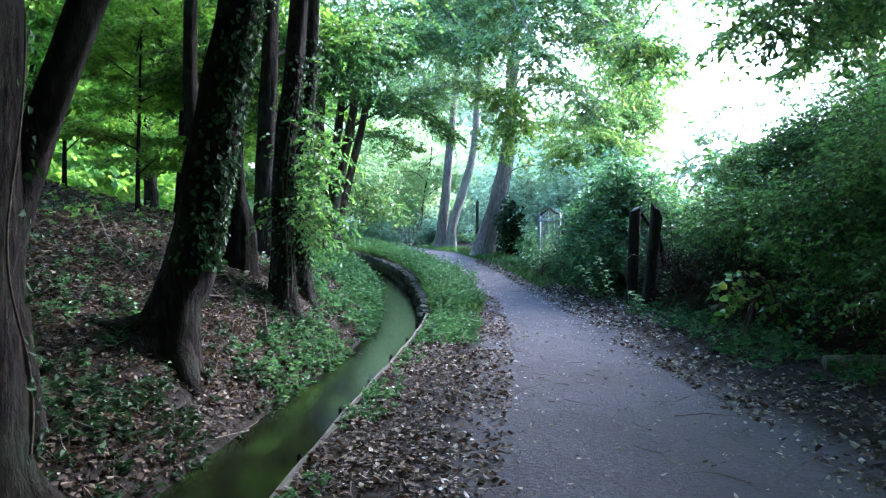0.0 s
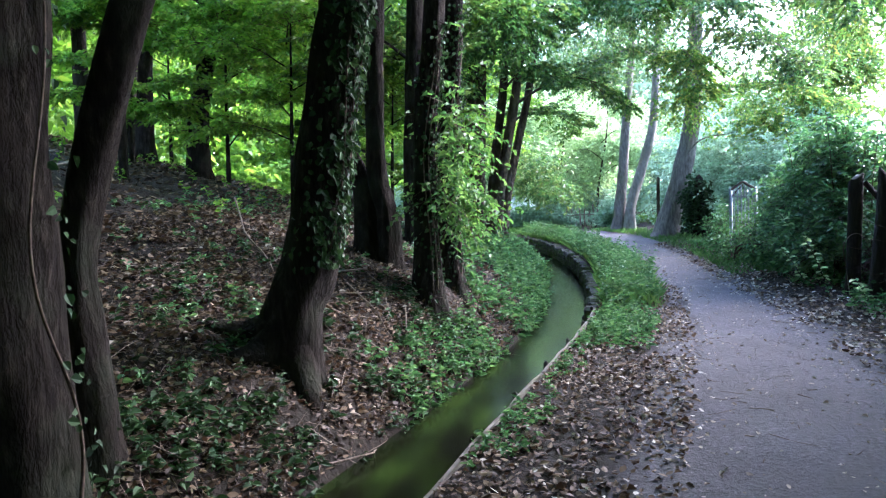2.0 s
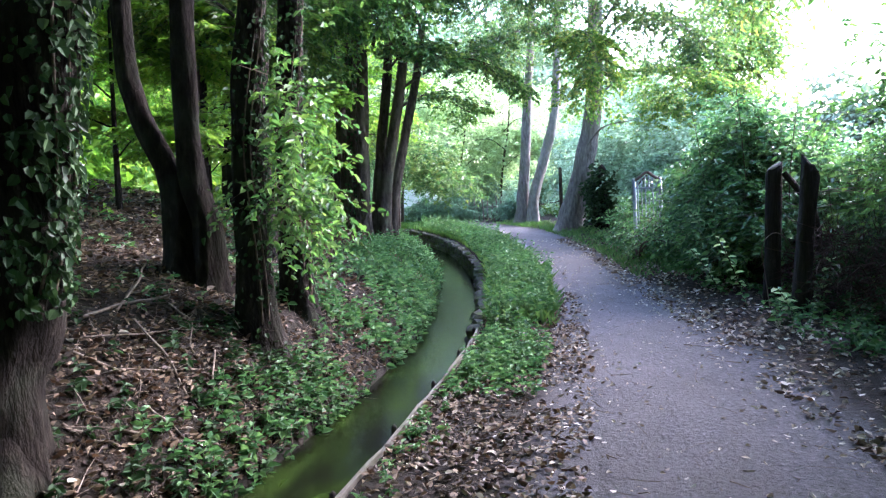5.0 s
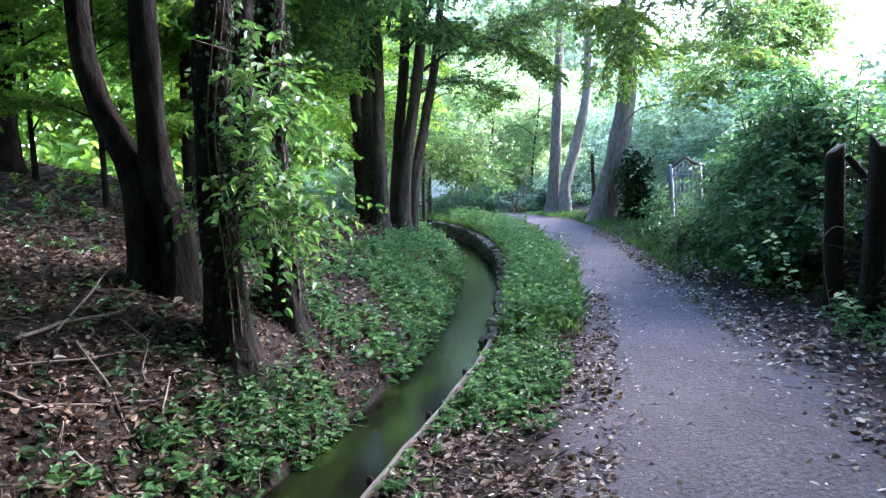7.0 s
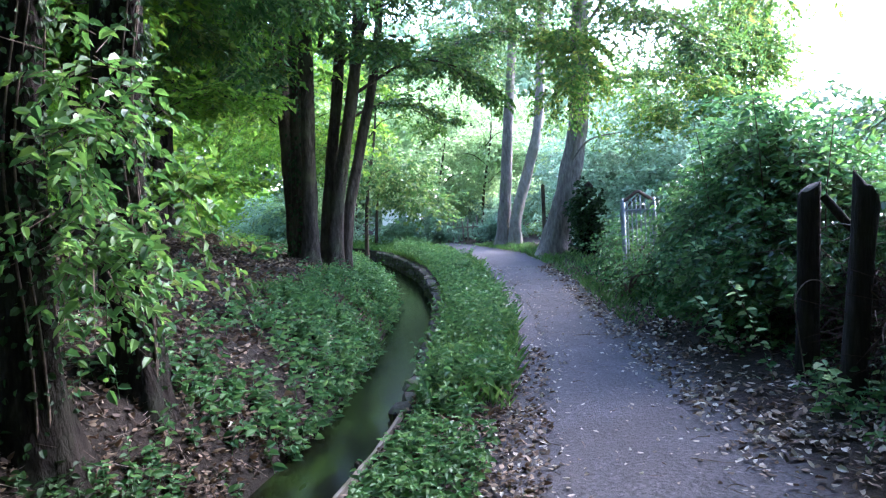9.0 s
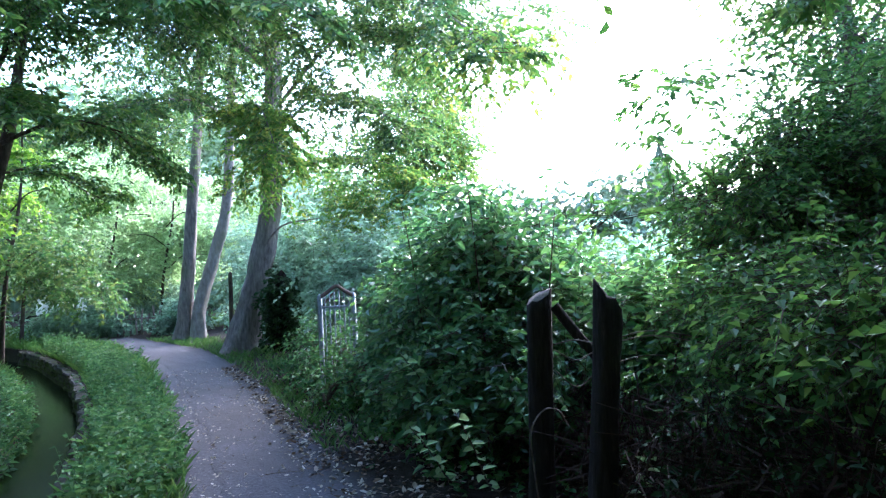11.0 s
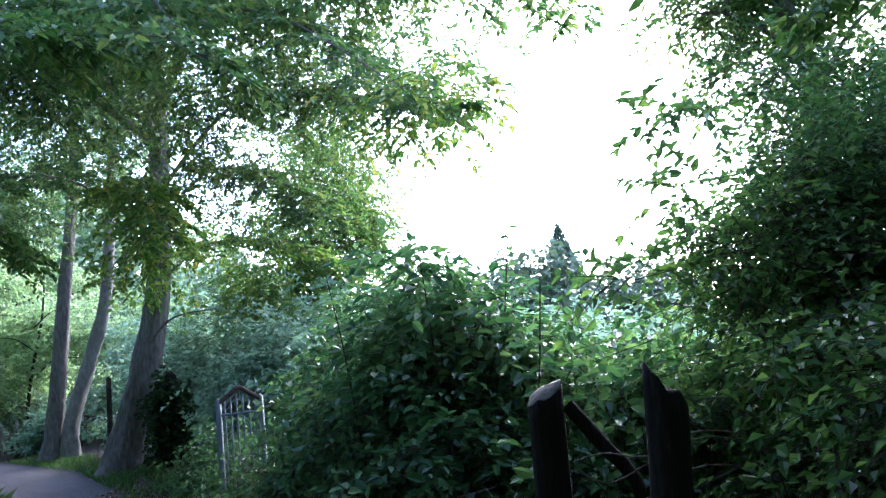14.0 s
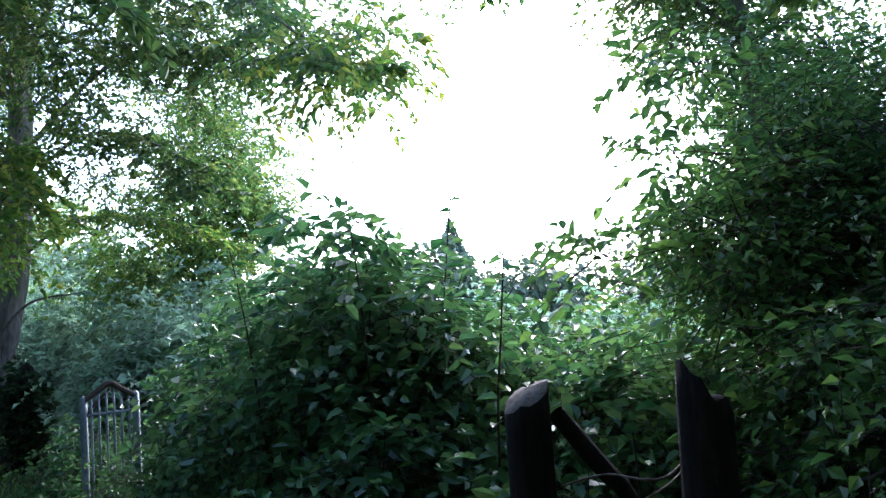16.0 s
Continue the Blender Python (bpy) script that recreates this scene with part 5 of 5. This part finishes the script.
def broken_post(x, y, height, r, lean, jag, label, seed, slant=0.0, cut=False):
    rng = np.random.default_rng(seed)
    f0 = np.array(foot(x, y, 0.1))
    root = thing("broken_post", f0, label, "post", "broken fence posts")
    c = [(0, 0, 0), (lean * 0.4, 0, height * 0.4), (lean, 0, height + 0.1 - f0[2] - 0.1)]
    v, q, top = tube(c, [r * 1.1, r, r * 0.97], sides=18, rings=26, gnarl=0.06, rng=rng)
    n = 18 * 26
    th = np.arctan2(v[:n, 1], v[:n, 0] - np.interp(v[:n, 2], [0, height], [0, lean]))
    crown = np.clip((v[:n, 2] - (height - 0.3)) / 0.3, 0, 1)
    v[:n, 2] += crown * (slant * np.cos(th) + jag * (np.sin(3 * th + seed) + 0.6 * np.sin(7 * th)))
    v[n, 2] -= 0.05
    me = bpy.data.meshes.new("post")
    me.from_pydata(v.tolist(), [], q.tolist() + [t[:3] for t in top.tolist()])
    me.materials.append(M_POST)
    me.materials.append(M_CUT)
    me.polygons.foreach_set("use_smooth", np.full(len(me.polygons), True))
    me.polygons.foreach_set("material_index", np.array([0] * len(q) + [1 if cut else 0] * len(top), np.int32))
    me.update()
    part("post", me, M_POST, root)
    return root


broken_post(2.53, 10.6, 1.44, 0.08, 0.05, 0.01, "rotten round fence post with a bleached slanting top", 3, 0.05, True)
broken_post(2.61, 9.98, 1.43, 0.078, 0.12, 0.03, "rotten fence post, darkened for shade, snapped off to a jagged point", 5, -0.09)
br = thing("fallen_rail", (2.66, 10.55, 1.32), "short shade-darkened broken rail leaning between two posts", "rail")
part("rail", tube_mesh("rail", [(0, 0, 0.06), (0.12, -0.05, -0.12), (0.25, -0.1, -0.34), (0.3, -0.12, -0.9), (0.32, -0.12, -1.27)], [0.03, 0.032, 0.03, 0.03, 0.03], sides=8, rings=14, gnarl=0.12), M_POST, br)
wr = thing("fence_wire", (2.62, 10.5, 1.12), "slack rusty wire strung between two broken posts", "wire")
for dz, sag in ((0.0, 0.06), (-0.12, 0.1), (0.03, -0.03)):
    part("strand", tube_mesh("strand", [(0, 0, dz), (0.1, -0.1, dz - sag), (0.2, -0.25, dz + 0.02), (0.6, -0.1, dz + 0.05), (1.1, 0.0, dz - 0.05)], [0.004, 0.004], sides=5, rings=30), M_STICK, wr)
hp = thing("bent_stalk", foot(2.42, 10.35, 0.02), "dry pale stalk bent over into an arch", "stalk")
part("stalk", tube_mesh("stalk", [(0.06, 0.1, 0), (0.0, 0.05, 0.4), (-0.03, 0, 0.64), (0.05, 0, 0.76), (0.14, -0.02, 0.76), (0.2, -0.02, 0.66)], [0.005, 0.005, 0.004, 0.003], sides=6, rings=30), M_STICK, hp)

gate = thing("garden_gate", foot(1.72, 16.0, 0.02), "old pale painted metal gate with a pointed arched top", "gate")
GW, GH = 0.44, 1.3
for x in (0.0, GW):
    part("stile", tube_mesh("stile", [(x, 0, 0), (x, 0, 0.7), (x, 0, GH)], [0.034, 0.034, 0.034], sides=4, rings=6), M_METAL, gate)
part("top_rail", tube_mesh("top_rail", [(0, 0, GH - 0.02), (GW * 0.25, 0, GH + 0.05), (GW * 0.5, 0, GH + 0.12), (GW * 0.75, 0, GH + 0.05), (GW, 0, GH - 0.02)], [0.028, 0.028], sides=6, rings=20), M_RUST, gate)
for z in (0.25, GH - 0.15):
    part("cross_rail", tube_mesh("cross_rail", [(0, 0, z), (GW / 2, 0, z), (GW, 0, z)], [0.014, 0.014], sides=6, rings=5), M_METAL, gate)
for k in range(1, 7):
    x = GW * k / 7
    part("bar", tube_mesh("bar", [(x, 0, 0.12), (x, 0, 0.7), (x, 0, GH - 0.03 + 0.1 * (1 - abs(2 * k / 7 - 1)))], [0.011, 0.011], sides=6, rings=5), M_METAL, gate)
part("brace", tube_mesh("brace", [(0, 0.012, GH - 0.2), (GW * 0.25, 0.012, GH - 0.04), (GW * 0.5, 0.012, GH + 0.07)], [0.014, 0.014], sides=6, rings=8), M_RUST, gate)

fence = thing("picket_fence", foot(-2.9, 29.2, 0.02), "low weathered picket fence behind the bend", "fence")
for k in range(16):
    x = k * 0.17
    h = 0.75 + 0.12 * math.sin(k * 2.3)
    part("picket", tube_mesh("picket", [(x, -0.12 * x, 0), (x + 0.02 * math.sin(k), -0.12 * x, h * 0.6), (x + 0.04 * math.sin(k * 1.7), -0.12 * x, h)], [0.035, 0.033, 0.025], sides=6, rings=5), M_BARK_GREY, fence)
part("rail", tube_mesh("rail", [(-0.05, 0.03, 0.5), (1.3, -0.13, 0.52), (2.7, -0.3, 0.5)], [0.025, 0.025], sides=6, rings=8), M_BARK_GREY, fence)

# pale low wall far along the side path
bm = bmesh.new()
bmesh.ops.create_cube(bm, size=1)
bmesh.ops.scale(bm, vec=(1.9, 0.3, 0.9), verts=bm.verts)
bmesh.ops.bevel(bm, geom=bm.edges[:], offset=0.03, segments=2, affect="EDGES")
lw = thing("garden_wall", (-6.8, 40.0, z_at(-6.8, 40.0) + 0.75), "short pale rendered wall far along the path", "wall")
part("wall", bm_mesh("wall", bm), M_WHITE, lw)


def log(name, a, b, r, label, category, mat=None, bend=0.05, sides=12, seed=1, stub=True):
    rng = np.random.default_rng(seed)
    a, b = np.array(a, float), np.array(b, float)
    root = thing(name, a, label, category)
    mid = (b - a) / 2 + rng.normal(size=3) * bend * np.array([1, 1, 0.3])
    v, q, top = tube([(0, 0, 0), mid * 0.5 + 0.0, mid, (b - a) * 0.8, b - a], [r, r * 0.97, r * 0.9, r * 0.85, r * 0.7], sides=sides, rings=24, gnarl=0.07, rng=rng)
    bot = [[(i + 1) % sides, i, len(v) - 1] for i in range(sides)]
    me = bpy.data.meshes.new(name)
    me.from_pydata(v.tolist(), [], q.tolist() + [t[:3] for t in top.tolist()] + bot)
    me.polygons.foreach_set("use_smooth", np.full(len(me.polygons), True))
    me.update()
    part("stem", me, mat or M_STICK, root)
    if stub:
        for k in range(2):
            s = (b - a) * (0.35 + 0.3 * k)
            part("side_twig", tube_mesh("side_twig", [s, s + rng.normal(size=3) * 0.06 + (b - a) * 0.06, s + rng.normal(size=3) * 0.08 + (b - a) * 0.16], [r * 0.5, r * 0.35, r * 0.15], sides=5, rings=8), mat or M_STICK, root)
    return root


def lie(x, y, h):
    return (x, y, z_at(x, y) + h)


log("fallen_log", lie(3.05, 8.7, 0.16), lie(3.95, 8.9, 0.38), 0.05, "grey bare fallen log propped beside the path", "log", M_BARK_GREY, seed=2)
log("fallen_log", lie(3.2, 6.2, 0.06), lie(4.2, 6.4, 0.07), 0.075, "thick grey fallen log lying in the thicket", "log", M_BARK_GREY, seed=3, stub=False)
for k, (a, b, r) in enumerate([((3.3, 8.4, 0.02), (3.9, 8.8, 0.25), 0.008), ((3.0, 7.6, 0.02), (3.7, 7.4, 0.12), 0.009), ((3.35, 6.9, 0.02), (3.6, 7.4, 0.2), 0.007),
        ((-2.75, 7.23, 0.03), (-2.5, 7.92, 0.04), 0.018), ((-2.64, 7.44, 0.03), (-2.97, 8.41, 0.04), 0.014), ((-2.56, 6.79, 0.03), (-1.91, 6.77, 0.03), 0.015), ((-2.52, 7.45, 0.03), (-1.88, 7.05, 0.03), 0.012),
        ((-1.97, 7.53, 0.16), (-1.87, 7.27, 0.0), 0.01), ((-2.8, 8.43, 0.03), (-2.25, 8.18, 0.03), 0.014), ((-2.22, 6.25, 0.03), (-2.0, 6.4, 0.02), 0.014), ((-2.04, 6.46, 0.04), (-1.7, 6.94, 0.03), 0.016),
        ((-4.05, 8.06, 0.32), (-3.07, 7.05, 0.03), 0.014), ((-6.7, 8.3, 0.1), (-7.2, 9.85, 0.16), 0.03), ((-2.6, 7.0, 0.02), (-2.2, 7.9, 0.03), 0.01), ((-1.75, 5.2, 0.02), (-1.6, 5.9, 0.05), 0.009), ((-2.3, 6.9, 0.02), (-2.0, 7.4, 0.04), 0.008), ((-2.45, 7.8, 0.05), (-2.1, 7.5, 0.02), 0.009), ((-1.75, 4.7, 0.22), (-1.78, 4.72, 0.0), 0.008)]):
    log("stick", lie(*a), lie(*b), r * 0.72, "bare pale stick lying on the leaf-strewn bank", "stick", M_STICK, 0.06, 7, 200 + k)
sb = thing("broken_stub", foot(-1.99, 8.52, 0.05), "short pale broken stub sticking out of the bank", "stump")
part("stub", tube_mesh("stub", [(0, 0, 0), (-0.01, 0, 0.17), (-0.04, 0, 0.34)], [0.055, 0.052, 0.034], sides=9, rings=10, gnarl=0.12), M_BARK_PALE, sb)
# ---- fallen leaves and low growth ----


def spread(n, seed, y0, y1, inner, outer, near=0.0):
    """n spots between two lines running along the stream; near: pulls them towards the first line."""
    r = np.random.default_rng(seed)
    y = y0 + (y1 - y0) * r.random(n)
    f = r.random(n) ** (1 + near)
    a, b = inner(y), outer(y)
    x = a + (b - a) * f
    return x, y, r


def litter(name, n, seed, y0, y1, inner, outer, size, label, near=0.0, mat=None, tilt=0.35, patch=-0.2):
    x, y, r = spread(int(n * 1.7), seed, y0, y1, inner, outer, near)
    keep = wavy(x, y, 2.1) + 0.6 * r.normal(size=len(x)) > patch
    x, y = x[keep][:n], y[keep][:n]
    m = len(x)
    th = r.random(m) * 6.283
    p = np.stack([x, y, land(x, y) + 0.014 + 0.02 * r.random(m) ** 3], -1)
    al = np.stack([np.cos(th), np.sin(th), 0.25 * r.normal(size=m)], -1)
    nm = np.array([0, 0, 1.0]) + tilt * r.normal(size=(m, 3))
    lv = leaf_blades(p, al, nm, size * (0.45 + 0.9 * r.random(m)), 0.62, True, 0.15 * r.normal(size=(m, 1)), 0.2 * r.normal(size=(m, 1)))
    return tagged(part(name, mesh_np(name, *lv), mat or L_DEAD), label, "leaves", kind="stuff")


def bank(v):
    return lambda y: edge(y) - stream_width(y) - v


litter("fallen_leaves", 30000, 301, 2.5, 10.5, bank(0.08), bank(3.6), 0.05, "brown fallen leaves covering the bank", 0.15, None, 0.6, -0.6)
litter("fallen_leaves", 15000, 309, 10.5, 21, bank(0.1), bank(4.0), 0.065, "brown fallen leaves on the bank by the bend", 0.0, None, 0.5, -0.6)
litter("fallen_leaves", 24000, 302, 2, 24, bank(2.5), bank(13.0), 0.095, "brown fallen leaves covering the wooded hillside", 0.2)
litter("fallen_leaves", 9500, 303, 1.5, 12, lambda y: edge(y) + 0.02, lambda y: path_left(y) + 0.35, 0.045, "brown fallen leaves along the stream side of the path", 0.25)
litter("fallen_leaves", 8500, 304, 1.5, 20, lambda y: path_right(y) - 0.3, lambda y: path_right(y) + 1.5, 0.05, "dry leaves gathered along the hedge side of the path", 0.15)
litter("fallen_leaves", 3200, 305, 1.5, 20, lambda y: path_left(y) + 0.0, lambda y: path_right(y) - 0.0, 0.036, "pale dry leaves scattered on the path", 0.0, L_DRY, 0.25, -1)

litter("fallen_leaves", 2200, 306, 1.5, 18, lambda y: path_right(y) - 0.25, lambda y: path_right(y) + 0.8, 0.055, "bleached dry leaves along the hedge side of the path", 0.1, L_DRY, 0.35, 0.0)
litter("fallen_leaves", 900, 307, 1.5, 12, lambda y: edge(y) + 0.03, lambda y: path_left(y) + 0.3, 0.045, "bleached leaves among the litter beside the stream", 0.1, L_DRY, 0.35, -0.1)
litter("fallen_leaves", 700, 308, 1.5, 10, bank(0.15), bank(3.0), 0.06, "bleached leaves among the litter on the bank", 0.1, L_DRY, 0.5, -0.1)


def twig_litter(name, n, seed, y0, y1, inner, outer, label):
    x, y, r = spread(n, seed, y0, y1, inner, outer)
    th = r.random(n) * 6.283
    ln = 0.06 + 0.4 * r.random(n) ** 3
    h = 0.012 + 0.03 * r.random(n)
    a = np.stack([x, y, land(x, y) + h], -1)
    bx, by2 = x + np.cos(th) * ln, y + np.sin(th) * ln
    b = np.stack([bx, by2, np.maximum(land(bx, by2), land(x, y) - 0.1) + 0.012 + 0.05 * r.random(n) ** 2], -1)
    m = (a + b) / 2 + r.normal(size=(n, 3)) * 0.012
    w = 0.0015 + 0.004 * r.random((n, 1)) ** 2
    return tagged(part(name, mesh_np(name, *join([thin_rods(a, m, w), thin_rods(m, b, w * 0.6)])), M_STICK), label, "twigs", kind="stuff")


twig_litter("fallen_twigs", 1500, 311, 3, 10.5, bank(0.1), bank(2.6), "small dead twigs strewn over the bank")
twig_litter("fallen_twigs", 350, 312, 2, 14, lambda y: edge(y) + 0.05, lambda y: path_right(y) + 0.8, "small dead twigs on the path")


def plants(name, n, seed, y0, y1, inner, outer, height, size, per, mat, label, near=0.0, patch=-0.3, lean=0.3):
    """Low leafy plants: short stems with leaves in pairs."""
    x, y, r = spread(int(n * 1.8), seed, y0, y1, inner, outer, near)
    keep = wavy(x, y, 1.6) + 0.5 * r.normal(size=len(x)) > patch
    x, y = x[keep][:n], y[keep][:n]
    m = len(x)
    h = height * (0.45 + 0.9 * r.random(m))
    base = np.stack([x, y, land(x, y) - 0.01], -1)
    tip = base + np.stack([lean * h * r.normal(size=m), lean * h * r.normal(size=m), h], -1)
    f = (np.arange(per) + 1.0) / per
    p = base[:, None, :] + (tip - base)[:, None, :] * (0.25 + 0.75 * f)[None, :, None]
    th = (r.random(m) * 6.28)[:, None] + np.arange(per)[None, :] * 2.4
    al = np.stack([np.cos(th), np.sin(th), 0.1 + 0.3 * r.normal(size=th.shape)], -1)
    nm = np.array([0, 0, 1.0]) + 0.5 * r.normal(size=al.shape)
    ln = size * (0.6 + 0.7 * r.random(th.shape)) * (1.15 - 0.4 * f)[None, :]
    lv = leaf_blades(p.reshape(-1, 3), al.reshape(-1, 3), nm.reshape(-1, 3), ln.ravel(), 0.62)
    ob = part(name, mesh_np(name, *lv), mat)
    sv = thin_rods(base, tip, np.full((m, 1), 0.003))
    part("stalks", mesh_np("stalks", *sv), mat, ob, kind="stuff")
    return tagged(ob, label, "plants", kind="stuff")


plants("low_plants", 1350, 401, 9.0, 20, bank(0.02), bank(1.0), 0.2, 0.085, 6, L_NETTLE, "lush green nettles and ground elder on the stream bank", 0.35, -0.05)
plants("low_plants", 170, 408, 6.4, 9.3, bank(0.02), bank(0.45), 0.16, 0.07, 7, L_NETTLE, "green nettles at the foot of the bank", 0.3)
plants("low_plants", 220, 410, 1.8, 8.0, bank(0.85), bank(2.3), 0.1, 0.06, 6, L_IVY, "dark green low plants on the shaded bank", 0.2, 0.1)
plants("low_plants", 560, 402, 1.5, 8.4, bank(0.0), bank(0.95), 0.12, 0.065, 7, L_IVY, "dark green low plants on the shaded bank", 0.2, 0.1)
plants("low_plants", 900, 403, 2.0, 14, bank(0.8), bank(4.5), 0.09, 0.06, 5, L_BUSH, "scattered small green plants among fallen leaves", 0.2, 0.15)
plants("low_plants", 850, 404, 9.9, 26, lambda y: edge(y) + 0.08, lambda y: np.minimum(path_left(y) + 0.05, edge(y) + 0.85), 0.38, 0.07, 10, L_NETTLE, "bright green nettles between stream and path", 0.3, -0.25)
plants("low_plants", 330, 409, 7.6, 10.2, lambda y: edge(y) + 0.1, lambda y: path_left(y) + 0.0, 0.12, 0.06, 7, L_NETTLE, "low green weeds between board edge and path", 0.5, -0.3)
plants("low_plants", 120, 405, 3.0, 7.4, lambda y: edge(y) + 0.02, lambda y: edge(y) + 0.3, 0.08, 0.05, 6, L_NETTLE, "sparse green weeds along the board edge", 0.6, 0.1)
plants("low_plants", 700, 406, 5.5, 19, lambda y: path_right(y) + 0.35, lambda y: path_right(y) + 1.2, 0.16, 0.07, 6, L_NETTLE, "green weeds at the foot of the hedge", -0.3, 0.0)
plants("low_plants", 380, 407, 15, 27, bank(1.0), bank(5), 0.14, 0.08, 6, L_NETTLE, "green undergrowth on the far bank", 0.2, 0.1)


def grass(name, n, seed, y0, y1, inner, outer, height, label, near=0.0, patch=-0.4):
    x, y, r = spread(int(n * 1.8), seed, y0, y1, inner, outer, near)
    keep = wavy(x, y, 1.2) + 0.5 * r.normal(size=len(x)) > patch
    x, y = x[keep][:n], y[keep][:n]
    m = len(x)
    th = r.random(m) * 6.283
    p = np.stack([x, y, land(x, y) - 0.005], -1)
    al = np.stack([0.45 * np.cos(th), 0.45 * np.sin(th), np.full(m, 1.0)], -1)
    nm = np.stack([-np.cos(th), -np.sin(th), np.full(m, 0.3)], -1)
    lv = leaf_blades(p, al, nm, height * (0.5 + 0.8 * r.random(m)), 0.09, True, 0.3, 0.02)
    return tagged(part(name, mesh_np(name, *lv), L_GRASS), label, "grass", kind="stuff")


grass("grass", 5200, 501, 10, 28, lambda y: edge(y) + 0.05, lambda y: path_left(y) + 0.1, 0.2, "green grass verge between stream wall and path", 0.25)
grass("grass", 3600, 502, 12, 26, bank(0.05), bank(1.2), 0.14, "fine grass on the sunlit bank", 0.2)
grass("grass", 3000, 503, 13, 27, lambda y: path_right(y) - 0.05, lambda y: path_right(y) + 1.0, 0.13, "short grass at the edge of the path", 0.3)
grass("grass", 4000, 504, 24, 36, lambda y: path_left(y) - 2.8, lambda y: path_left(y), 0.18, "grass at the bend of the path", 0.0)

# bramble shoots standing above the hedge
for k, (x, y, z0, z1, dx) in enumerate([(2.62, 11.9, 1.5, 2.35, -0.1), (3.15, 12.2, 1.5, 2.45, 0.12), (3.65, 10.9, 1.2, 1.95, 0.35), (2.3, 12.6, 1.4, 2.2, -0.15), (2.9, 11.3, 1.3, 2.0, 0.05), (2.35, 10.9, 0.25, 0.75, -0.25), (2.2, 11.3, 0.2, 0.6, -0.3), (2.75, 10.0, 0.15, 0.6, 0.1), (2.55, 9.9, 0.1, 0.35, -0.15), (2.3, 12.0, 0.6, 1.0, -0.3)]):
    r = np.random.default_rng(600 + k)
    sh = thing("bramble_shoot", foot(x, y, 0.02), "single arching bramble shoot with spaced leaves", "plant", "bramble shoots")
    g0 = foot(x, y, 0.02)[2]
    pts = [(0, 0, 0), (0.02, 0, (z0 - g0) * 0.6), (dx * 0.3, -0.05, z0 - g0), (dx * 0.7, -0.1, (z0 + z1) / 2 - g0), (dx * 1.2, -0.14, z1 - g0)]
    part("cane", tube_mesh("cane", pts, [0.008, 0.006, 0.003], sides=6, rings=26), M_TWIG, sh)
    c = curve_points(pts, 60)[26:]
    i = np.arange(0, len(c), 2)
    th = r.random() * 6 + np.arange(len(i)) * 2.4
    al = np.stack([np.cos(th), np.sin(th), 0.1 + 0.2 * r.normal(size=len(i))], -1)
    nm = np.array([0, 0, 1.0]) + 0.4 * r.normal(size=(len(i), 3))
    part("foliage", mesh_np("foliage", *leaf_blades(c[i], al, nm, 0.075 + 0.03 * r.random(len(i)), 0.62)), L_BUSH if k < 5 else L_SOFT, sh, kind="stuff")

grass("grass", 9000, 505, -4, 34, lambda y: path_right(y) + 2.4, lambda y: path_right(y) + 12, 0.32, "rough grass on the open ground beyond the hedge", 0.3)
plants("low_plants", 700, 410, 1, 26, bank(3.0), bank(12), 0.2, 0.09, 6, L_WOOD, "scattered seedlings on the wooded hillside", 0.1, 0.3)
